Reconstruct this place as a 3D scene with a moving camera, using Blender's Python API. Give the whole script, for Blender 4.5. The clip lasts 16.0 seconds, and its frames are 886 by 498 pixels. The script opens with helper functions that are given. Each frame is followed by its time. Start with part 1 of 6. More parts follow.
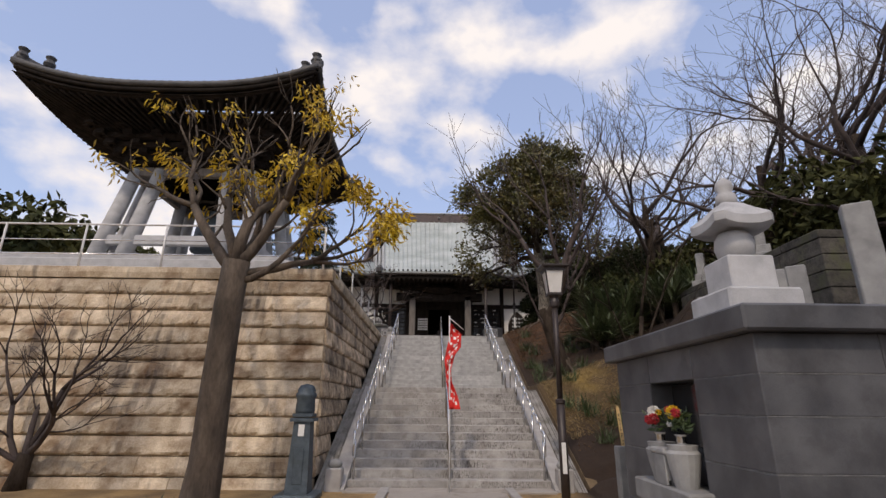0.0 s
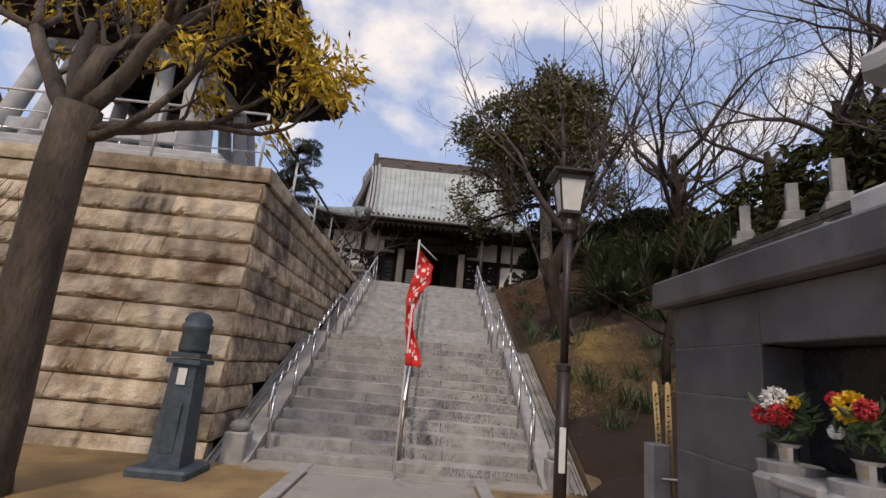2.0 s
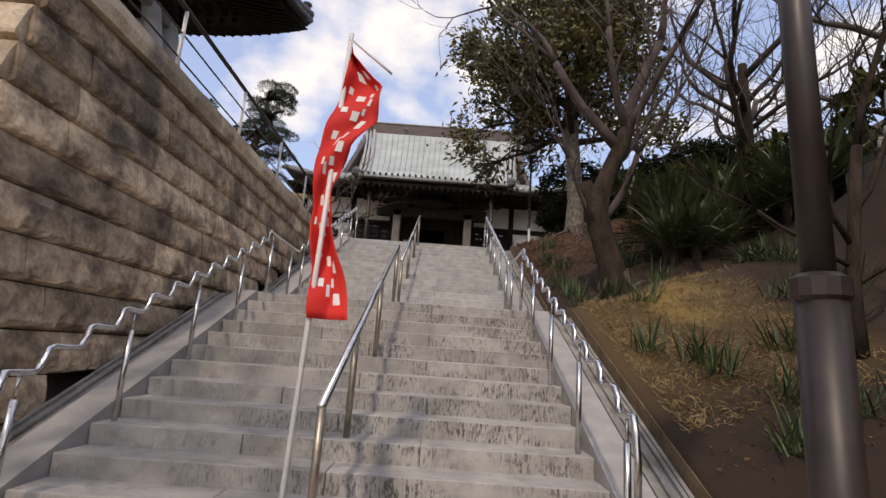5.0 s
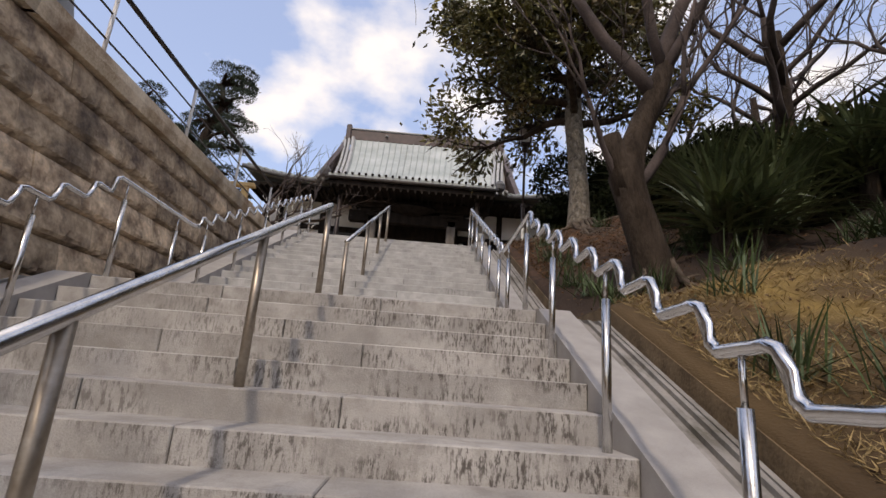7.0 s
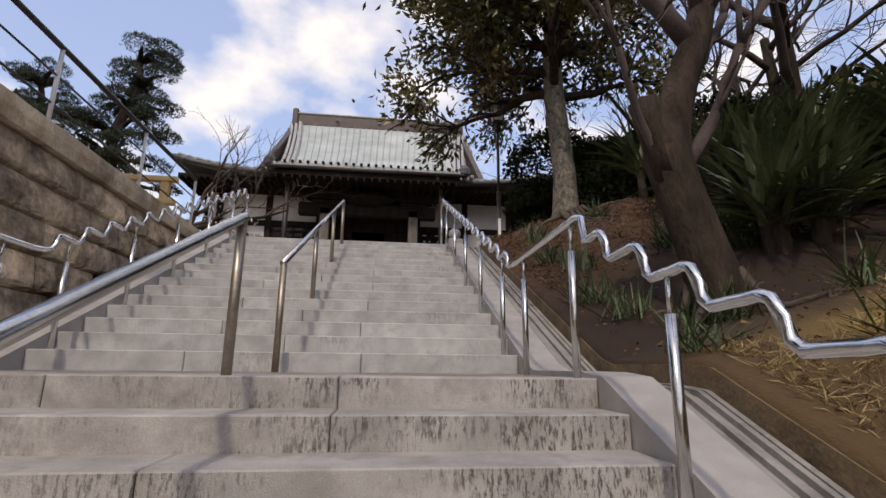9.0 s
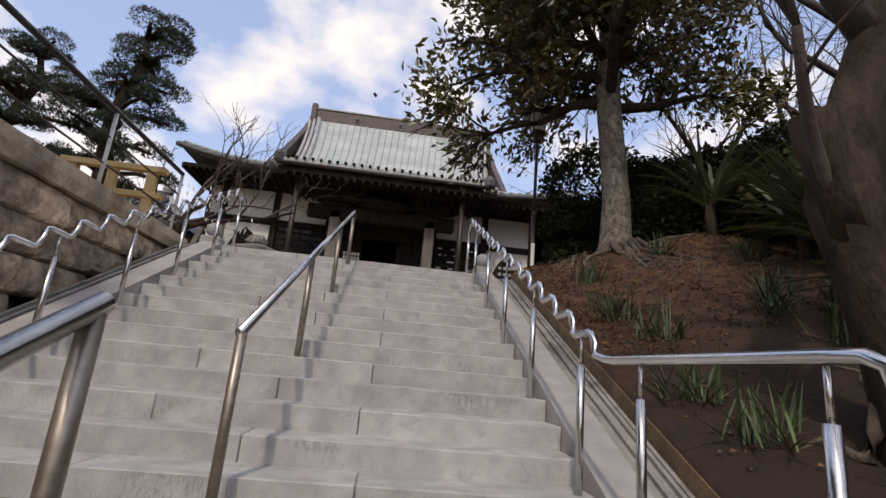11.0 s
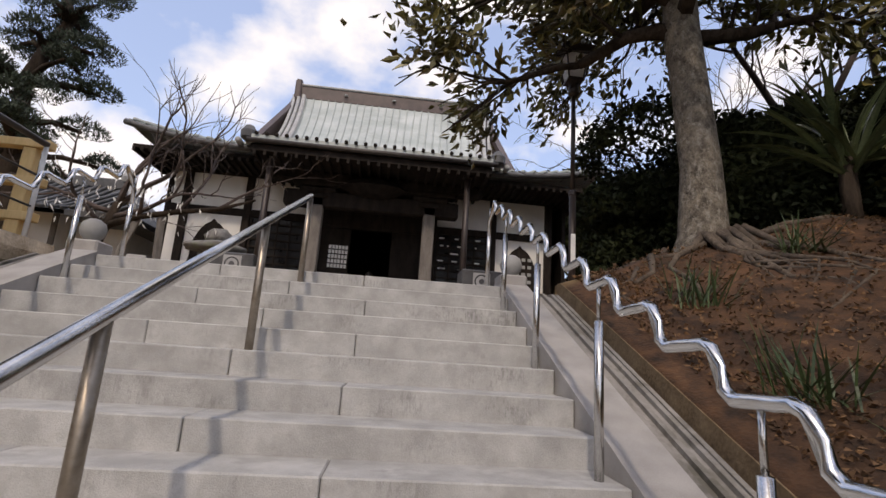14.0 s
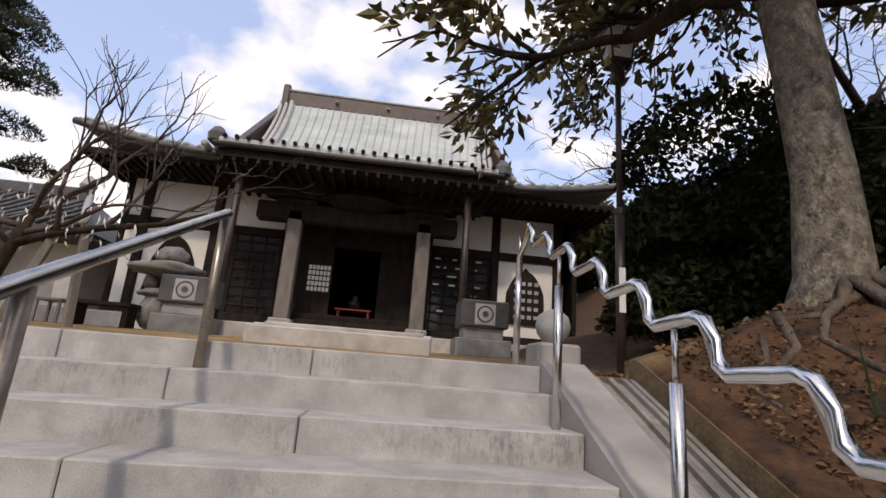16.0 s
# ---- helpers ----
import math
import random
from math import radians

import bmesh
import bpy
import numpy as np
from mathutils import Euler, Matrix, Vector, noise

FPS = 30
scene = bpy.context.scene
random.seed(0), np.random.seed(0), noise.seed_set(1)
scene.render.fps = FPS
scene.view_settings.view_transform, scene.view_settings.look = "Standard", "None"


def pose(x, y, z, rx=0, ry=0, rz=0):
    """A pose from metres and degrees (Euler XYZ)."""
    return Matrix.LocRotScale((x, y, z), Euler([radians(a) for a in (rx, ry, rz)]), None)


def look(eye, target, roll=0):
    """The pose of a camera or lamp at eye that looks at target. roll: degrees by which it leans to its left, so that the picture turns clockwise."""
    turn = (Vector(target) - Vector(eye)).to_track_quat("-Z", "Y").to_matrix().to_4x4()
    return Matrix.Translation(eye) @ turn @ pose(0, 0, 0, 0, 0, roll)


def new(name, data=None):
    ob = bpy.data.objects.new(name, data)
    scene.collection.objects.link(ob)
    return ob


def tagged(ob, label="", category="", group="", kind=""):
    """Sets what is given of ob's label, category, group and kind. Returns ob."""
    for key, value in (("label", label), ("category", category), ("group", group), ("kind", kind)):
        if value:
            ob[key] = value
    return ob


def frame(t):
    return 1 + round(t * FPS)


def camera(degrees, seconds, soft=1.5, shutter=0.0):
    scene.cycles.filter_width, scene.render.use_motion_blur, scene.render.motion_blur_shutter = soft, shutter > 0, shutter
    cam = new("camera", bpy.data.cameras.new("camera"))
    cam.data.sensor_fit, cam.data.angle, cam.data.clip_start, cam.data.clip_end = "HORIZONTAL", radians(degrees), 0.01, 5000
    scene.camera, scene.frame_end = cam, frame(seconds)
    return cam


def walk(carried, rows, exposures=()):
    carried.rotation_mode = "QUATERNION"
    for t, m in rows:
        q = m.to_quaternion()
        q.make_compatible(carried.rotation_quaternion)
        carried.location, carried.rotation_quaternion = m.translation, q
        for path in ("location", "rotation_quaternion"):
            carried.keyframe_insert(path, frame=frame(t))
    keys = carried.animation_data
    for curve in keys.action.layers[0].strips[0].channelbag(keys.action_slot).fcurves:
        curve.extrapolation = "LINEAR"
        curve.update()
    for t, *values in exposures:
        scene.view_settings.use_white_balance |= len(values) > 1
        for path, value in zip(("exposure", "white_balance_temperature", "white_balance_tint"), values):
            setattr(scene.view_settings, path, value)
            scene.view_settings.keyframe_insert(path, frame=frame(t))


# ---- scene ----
cam = camera(84.0, 16.0)
PATH = [
    (0, (-0.365, -10.804, 1.602), (-0.331, -8.898, 2.208), 0.5),
    (0.5, (-0.26, -10.043, 1.587), (-0.234, -8.113, 2.111), 1.3),
    (1, (-0.09, -9.246, 1.597), (-0.012, -7.297, 2.039), 1.3),
    (1.5, (0.078, -8.459, 1.574), (0.149, -6.512, 2.024), 3.5),
    (2, (0.232, -7.677, 1.563), (0.265, -5.732, 2.026), 5.4),
    (2.5, (0.342, -6.962, 1.55), (0.47, -5.023, 2.019), 4.8),
    (3, (0.426, -6.18, 1.537), (0.529, -4.231, 1.975), 3.1),
    (3.5, (0.516, -5.36, 1.555), (0.634, -3.403, 1.951), 2.6),
    (4, (0.518, -4.61, 1.528), (0.52, -2.655, 1.95), 4.1),
    (6.3, (0.969, -1.216, 1.265), (0.977, 0.743, 1.668), 4.1),
    (6.5, (0.977, -0.912, 1.294), (1.002, 1.041, 1.728), 4.7),
    (7, (1.005, -0.225, 1.419), (1.06, 1.707, 1.931), 4.3),
    (7.5, (0.973, 0.332, 1.615), (1.073, 2.244, 2.195), 2.0),
    (8, (0.906, 0.792, 1.787), (1.152, 2.683, 2.39), 0.1),
    (8.2, (0.885, 0.954, 1.866), (1.13, 2.858, 2.426), -0.6),
    (10.3, (0.73, 2.522, 2.625), (0.962, 4.459, 3.063), 4.7),
    (10.5, (0.716, 2.686, 2.699), (0.953, 4.618, 3.158), 5.2),
    (11, (0.717, 3.085, 2.904), (0.904, 5.017, 3.386), 5.3),
    (11.5, (0.741, 3.484, 3.083), (0.945, 5.413, 3.57), 4.9),
    (12, (0.777, 3.854, 3.239), (1.047, 5.786, 3.681), 4.0),
    (12.5, (0.806, 4.292, 3.42), (1.039, 6.236, 3.829), 3.5),
    (13, (0.822, 4.744, 3.604), (1.005, 6.687, 4.041), 3.9),
    (13.5, (0.863, 5.257, 3.713), (1.038, 7.2, 4.156), 3.8),
    (14, (0.895, 5.886, 3.773), (1.087, 7.832, 4.196), 3.8),
    (14.5, (0.941, 6.558, 3.876), (1.17, 8.506, 4.271), 2.5),
    (15, (0.975, 7.095, 4.091), (1.197, 9.047, 4.466), 2.0),
    (15.5, (0.994, 7.534, 4.275), (1.165, 9.478, 4.711), 3.3),
    (16, (1.011, 7.867, 4.464), (1.22, 9.798, 4.943), 4.4),
]
walk(cam, [(t, look(eye, target, roll)) for t, eye, target, roll in PATH],
     exposures=[(0, -0.15, 7350, 14), (1.5, -0.2, 7400, 14), (3.5, -0.03, 7550, 14), (7, 0.04, 7550, 14), (11, -0.02, 7350, 14), (14, 0.08, 7500, 14), (16, 0.2, 7650, 14)])

# ---- light ----
SUN_FROM = Vector((-0.16, -0.62, 0.72)).normalized()
world = bpy.data.worlds.new("sky")
scene.world = world
world.use_nodes = True
wn, wl = world.node_tree.nodes, world.node_tree.links
wn.clear()
w_out = wn.new("ShaderNodeOutputWorld")
w_bg = wn.new("ShaderNodeBackground")
w_sky = wn.new("ShaderNodeTexSky")
w_sky.sky_type, w_sky.sun_disc = "NISHITA", False
w_sky.sun_elevation = math.asin(SUN_FROM.z)
w_sky.sun_rotation = math.atan2(SUN_FROM.x, SUN_FROM.y)
w_sky.air_density, w_sky.dust_density = 1.0, 1.5
w_co = wn.new("ShaderNodeTexCoord")
w_map = wn.new("ShaderNodeMapping")
w_map.inputs["Scale"].default_value = (1.0, 1.0, 1.5)
w_map.inputs["Location"].default_value = (0.35, 0.1, 0.4)
w_no = wn.new("ShaderNodeTexNoise")
w_no.inputs["Scale"].default_value, w_no.inputs["Detail"].default_value, w_no.inputs["Roughness"].default_value = 3.6, 8.0, 0.5
w_rm = wn.new("ShaderNodeValToRGB")
w_rm.color_ramp.elements[0].position, w_rm.color_ramp.elements[1].position = 0.47, 0.6
w_mx = wn.new("ShaderNodeMix")
w_mx.data_type = "RGBA"
w_mx.inputs["B"].default_value = (8.9, 9.0, 9.5, 1)
w_dim = wn.new("ShaderNodeMix")
w_dim.data_type, w_dim.blend_type = "RGBA", "ADD"
w_dim.inputs["Factor"].default_value = 1.0
w_dim.inputs["B"].default_value = (2.2, 2.9, 4.9, 1)
wl.new(w_co.outputs["Generated"], w_map.inputs["Vector"])
wl.new(w_map.outputs[0], w_no.inputs["Vector"])
wl.new(w_no.outputs["Fac"], w_rm.inputs["Fac"])
wl.new(w_rm.outputs["Color"], w_mx.inputs["Factor"])
wl.new(w_sky.outputs[0], w_dim.inputs["A"])
wl.new(w_dim.outputs["Result"], w_mx.inputs["A"])
wl.new(w_mx.outputs["Result"], w_bg.inputs["Color"])
w_bg.inputs["Strength"].default_value = 0.115
wl.new(w_bg.outputs[0], w_out.inputs["Surface"])
sun = new("sun", bpy.data.lights.new("sun", "SUN"))
sun.data.energy, sun.data.angle, sun.data.color = 1.5, radians(2.5), (1.0, 0.92, 0.82)
sun.matrix_world = look(SUN_FROM * 50, (0, 0, 0))

# ---- materials ----
def mat(name, dark, light, scale=4.0, rough=0.8, bump=0.3, metal=0.0, fine=40.0, vary=0.25, stain=None, stain_scale=1.2, island=False, stretch=(1, 1, 1)):
    """A surface with two scales of variation, a fine relief, and optional stains of another colour."""
    m = bpy.data.materials.new(name)
    m.use_nodes = True
    n, l = m.node_tree.nodes, m.node_tree.links
    b = n["Principled BSDF"]
    b.inputs["Roughness"].default_value, b.inputs["Metallic"].default_value = rough, metal
    co = n.new("ShaderNodeNewGeometry")
    mp = n.new("ShaderNodeMapping")
    mp.inputs["Scale"].default_value = stretch
    l.new(co.outputs["Position"], mp.inputs["Vector"])
    a = n.new("ShaderNodeTexNoise")
    a.inputs["Scale"].default_value, a.inputs["Detail"].default_value = scale, 5.0
    f = n.new("ShaderNodeTexNoise")
    f.inputs["Scale"].default_value, f.inputs["Detail"].default_value = fine, 3.0
    l.new(mp.outputs[0], a.inputs["Vector"])
    l.new(mp.outputs[0], f.inputs["Vector"])
    ad = n.new("ShaderNodeMath")
    ad.operation = "MULTIPLY_ADD"
    ad.inputs[1].default_value = 0.45
    l.new(f.outputs["Fac"], ad.inputs[0])
    l.new(a.outputs["Fac"], ad.inputs[2])
    rp = n.new("ShaderNodeMapRange")
    rp.inputs["From Min"].default_value, rp.inputs["From Max"].default_value = 0.5, 0.95
    l.new(ad.outputs[0], rp.inputs["Value"])
    mx = n.new("ShaderNodeMix")
    mx.data_type = "RGBA"
    mx.inputs["A"].default_value, mx.inputs["B"].default_value = (*dark, 1), (*light, 1)
    l.new(rp.outputs[0], mx.inputs["Factor"])
    last = mx.outputs["Result"]
    if stain:
        s = n.new("ShaderNodeTexNoise")
        s.inputs["Scale"].default_value, s.inputs["Detail"].default_value, s.inputs["Roughness"].default_value = stain_scale, 6.0, 0.65
        l.new(mp.outputs[0], s.inputs["Vector"])
        sr = n.new("ShaderNodeMapRange")
        sr.inputs["From Min"].default_value, sr.inputs["From Max"].default_value = 0.5, 0.68
        l.new(s.outputs["Fac"], sr.inputs["Value"])
        sm = n.new("ShaderNodeMix")
        sm.data_type = "RGBA"
        l.new(sr.outputs[0], sm.inputs["Factor"])
        l.new(last, sm.inputs["A"])
        sm.inputs["B"].default_value = (*stain, 1)
        last = sm.outputs["Result"]
    if vary:
        hv = n.new("ShaderNodeHueSaturation")
        if island:
            rnd = co.outputs["Random Per Island"]
        else:
            rnd = n.new("ShaderNodeObjectInfo").outputs["Random"]
        vr = n.new("ShaderNodeMapRange")
        vr.inputs["To Min"].default_value, vr.inputs["To Max"].default_value = 1 - vary, 1 + vary
        l.new(rnd, vr.inputs["Value"])
        l.new(vr.outputs[0], hv.inputs["Value"])
        l.new(last, hv.inputs["Color"])
        last = hv.outputs["Color"]
    l.new(last, b.inputs["Base Color"])
    if bump:
        bp = n.new("ShaderNodeBump")
        bp.inputs["Strength"].default_value, bp.inputs["Distance"].default_value = bump, 0.05 if "bark" in name else 0.02
        l.new(ad.outputs[0], bp.inputs["Height"])
        l.new(bp.outputs[0], b.inputs["Normal"])
    return m


M_SOIL = mat("sandy_soil", (0.2, 0.13, 0.06), (0.4, 0.27, 0.12), 1.6, 0.95, 0.5, fine=55, vary=0, stain=(0.16, 0.1, 0.05), stain_scale=0.9)
M_PAVE = mat("path_concrete", (0.3, 0.27, 0.24), (0.44, 0.4, 0.36), 1.2, 0.85, 0.2, fine=70, vary=0.06, stain=(0.22, 0.19, 0.16))
M_LANDING = mat("worn_landing_slab", (0.15, 0.132, 0.118), (0.31, 0.285, 0.26), 2.4, 0.8, 0.25, fine=70, vary=0.08, stain=(0.11, 0.09, 0.074), stain_scale=2.2)
M_STEP = mat("step_granite", (0.27, 0.255, 0.24), (0.46, 0.44, 0.415), 3.0, 0.8, 0.35, fine=130, vary=0.07, stain=(0.27, 0.25, 0.23), stain_scale=4.5)
M_STRINGER = mat("stringer_granite", (0.3, 0.285, 0.27), (0.42, 0.4, 0.385), 5.0, 0.7, 0.15, fine=180, vary=0.04)
M_SANDSTONE = mat("sandstone", (0.38, 0.28, 0.18), (0.72, 0.605, 0.455), 3.2, 0.9, 1.0, fine=34, vary=0.27, stain=(0.2, 0.12, 0.065), stain_scale=1.1)
# side blocks: heavier staining, plus a dark end lowered for the shaded face
M_SANDSTONE_SHADED = mat("weathered_shaded_sandstone", (0.23, 0.16, 0.108), (0.74, 0.58, 0.405), 4.5, 0.92, 1.0, fine=22, vary=0.36, stain=(0.13, 0.092, 0.07), stain_scale=2.4)
M_JOINT = mat("wall_backing", (0.06, 0.05, 0.04), (0.12, 0.1, 0.08), 6, 0.95, 0.3, vary=0)
M_PALE = mat("pale_stone", (0.34, 0.34, 0.345), (0.5, 0.5, 0.505), 4, 0.8, 0.2, fine=90, vary=0.08)
M_TOMB = mat("dark_granite", (0.055, 0.056, 0.062), (0.125, 0.126, 0.132), 2.6, 0.5, 0.08, fine=220, vary=0.14, stain=(0.05, 0.048, 0.05), stain_scale=1.4)
M_GRAVE = mat("grave_granite", (0.2, 0.2, 0.2), (0.34, 0.34, 0.33), 4, 0.7, 0.15, fine=150, vary=0.2)
M_BLACKSTONE = mat("polished_black_stone", (0.012, 0.012, 0.014), (0.03, 0.03, 0.032), 8, 0.12, 0.0, vary=0)
M_STEEL = mat("brushed_steel", (0.5, 0.49, 0.48), (0.7, 0.69, 0.67), 9, 0.22, 0.04, 1.0, fine=120, vary=0)
M_CHROME = mat("polished_steel", (0.62, 0.62, 0.62), (0.76, 0.76, 0.76), 5, 0.2, 0.0, 1.0, vary=0)
M_BRONZE_PIPE = mat("worn_steel_post", (0.24, 0.2, 0.16), (0.42, 0.37, 0.31), 7, 0.4, 0.05, 0.8, vary=0)
M_DARKMETAL = mat("dark_painted_metal", (0.03, 0.025, 0.022), (0.06, 0.05, 0.045), 6, 0.5, 0.05, 0.3, vary=0)
M_BROWNPOLE = mat("brown_painted_pole", (0.026, 0.018, 0.016), (0.046, 0.033, 0.029), 8, 0.45, 0.05, 0.1, vary=0)
M_GLASS_WHITE = mat("milky_glass", (0.62, 0.6, 0.56), (0.74, 0.72, 0.68), 5, 0.25, 0.0, vary=0)
M_PATINA = mat("bronze_patina", (0.05, 0.068, 0.085), (0.11, 0.14, 0.165), 7, 0.6, 0.25, 0.4, fine=60, vary=0, stain=(0.07, 0.09, 0.1), stain_scale=4)
M_PAPER = mat("paper_white", (0.7, 0.7, 0.68), (0.8, 0.8, 0.78), 6, 0.8, 0.0, vary=0)
M_RED = mat("red_cloth", (0.55, 0.012, 0.01), (0.72, 0.03, 0.02), 3, 0.75, 0.05, fine=200, vary=0)
M_WHITEPOLE = mat("white_pole", (0.62, 0.61, 0.6), (0.72, 0.71, 0.7), 5, 0.4, 0.0, vary=0)
M_BARK = mat("grey_bark", (0.05, 0.042, 0.033), (0.23, 0.198, 0.158), 8, 0.95, 1.0, fine=44, vary=0.05, stretch=(1, 1, 0.7), stain=(0.27, 0.25, 0.215), stain_scale=15)
M_BARK3 = mat("grey_brown_bark", (0.055, 0.04, 0.03), (0.15, 0.115, 0.085), 5, 0.95, 0.9, fine=30, vary=0.05, stretch=(1, 1, 0.35), stain=(0.05, 0.04, 0.03), stain_scale=3)
M_BARK2 = mat("brown_bark", (0.02, 0.014, 0.01), (0.065, 0.049, 0.037), 6, 0.95, 0.9, fine=34, vary=0.1, stretch=(1, 1, 0.35))
M_TWIG = mat("twig_bark", (0.04, 0.03, 0.028), (0.105, 0.08, 0.072), 3, 0.95, 0.3, vary=0.15)
M_TWIG_PALE = mat("pale_twig_bark", (0.16, 0.14, 0.12), (0.32, 0.28, 0.25), 3, 0.95, 0.3, vary=0.1)
M_LEAF_Y = mat("yellow_leaf", (0.34, 0.2, 0.01), (0.66, 0.47, 0.025), 2.0, 0.6, 0.0, vary=0.4, island=True)
M_LEAF_D = mat("dark_evergreen_leaf", (0.03, 0.038, 0.012), (0.17, 0.15, 0.04), 1.1, 0.38, 0.0, vary=0.5, island=True, stain=(0.13, 0.085, 0.035), stain_scale=0.9)
M_LEAF_P = mat("pine_needles", (0.01, 0.02, 0.01), (0.035, 0.055, 0.028), 2, 0.7, 0.0, vary=0.4, island=True)
M_LEAF_H = mat("hill_foliage", (0.018, 0.026, 0.01), (0.085, 0.085, 0.03), 0.35, 0.75, 0.0, vary=0.5, island=True)
M_BLADE = mat("strap_leaf", (0.022, 0.042, 0.014), (0.075, 0.115, 0.04), 2, 0.55, 0.0, vary=0.35, island=True)
M_CYCAD = mat("dark_strap_leaf", (0.03, 0.045, 0.02), (0.15, 0.18, 0.085), 2, 0.33, 0.0, vary=0.45)
M_DRY = mat("dry_grass", (0.2, 0.14, 0.06), (0.42, 0.31, 0.15), 2, 0.9, 0.0, vary=0.3, island=True)
M_ROOF = mat("weathered_copper_roof", (0.32, 0.355, 0.34), (0.46, 0.49, 0.475), 0.7, 0.6, 0.08, 0.1, fine=18, vary=0.08, stain=(0.29, 0.32, 0.305), stain_scale=0.5)
M_RIDGE = mat("ridge_brown_metal", (0.045, 0.03, 0.028), (0.09, 0.062, 0.056), 2, 0.5, 0.1, vary=0.05)
M_TILE = mat("dark_roof_tile", (0.035, 0.035, 0.037), (0.1, 0.1, 0.102), 3, 0.55, 0.2, vary=0.25, island=True)
M_VERGE = mat("pale_verge_tile", (0.26, 0.265, 0.26), (0.42, 0.42, 0.41), 3, 0.6, 0.1, vary=0.1)
M_TIMBER = mat("dark_timber", (0.009, 0.007, 0.006), (0.028, 0.021, 0.017), 5, 0.75, 0.3, vary=0.15, stretch=(1, 1, 0.3))
M_GREYPOST = mat("weathered_post", (0.11, 0.098, 0.088), (0.22, 0.198, 0.18), 5, 0.8, 0.3, vary=0.05, stretch=(1, 1, 0.25))
M_PLASTER = mat("white_plaster", (0.68, 0.66, 0.63), (0.8, 0.79, 0.76), 1.5, 0.9, 0.05, vary=0)
M_CHANNEL = mat("channel_concrete", (0.2, 0.19, 0.175), (0.32, 0.3, 0.28), 4, 0.85, 0.3, vary=0.05, stain=(0.13, 0.12, 0.1), stain_scale=3)
M_EARTHKERB = mat("earth_stained_kerb", (0.1, 0.068, 0.036), (0.22, 0.155, 0.09), 5, 0.95, 0.5, vary=0.05)
M_CONCRETE = mat("grey_concrete", (0.4, 0.38, 0.36), (0.56, 0.54, 0.52), 2, 0.85, 0.2, vary=0.05, stain=(0.32, 0.3, 0.28))
M_WOODNEW = mat("pale_new_wood", (0.55, 0.36, 0.14), (0.72, 0.52, 0.25), 3, 0.65, 0.1, vary=0.1, stretch=(1, 1, 0.2))
M_INK = mat("black_ink", (0.015, 0.014, 0.013), (0.03, 0.028, 0.026), 9, 0.7, 0.0, vary=0)
# darker copy of M_ROCK; the terraces' hillside shade is in its colour
M_ROCK_SHADED = mat("mossy_shaded_terrace_stone", (0.035, 0.032, 0.028), (0.1, 0.092, 0.08), 5, 0.9, 0.8, fine=22, vary=0.15, stain=(0.07, 0.075, 0.04), stain_scale=2.5)
M_ROCK = mat("rough_rock", (0.12, 0.115, 0.11), (0.3, 0.29, 0.28), 6, 0.9, 0.8, fine=22, vary=0.1, stain=(0.16, 0.17, 0.12), stain_scale=3)
M_SHADEGLASS = mat("dark_window", (0.012, 0.012, 0.013), (0.03, 0.03, 0.032), 4, 0.15, 0.0, vary=0)
M_REDPLASTIC = mat("red_lacquer", (0.4, 0.04, 0.015), (0.6, 0.1, 0.03), 4, 0.35, 0.0, vary=0)
M_FLOWER_W = mat("white_petal", (0.75, 0.73, 0.7), (0.85, 0.84, 0.82), 9, 0.7, 0.0, vary=0.1, island=True)
M_FLOWER_Y = mat("yellow_petal", (0.75, 0.45, 0.02), (0.85, 0.6, 0.05), 9, 0.7, 0.0, vary=0.15, island=True)
M_FLOWER_R = mat("red_petal", (0.4, 0.02, 0.03), (0.6, 0.05, 0.06), 9, 0.7, 0.0, vary=0.3, island=True)


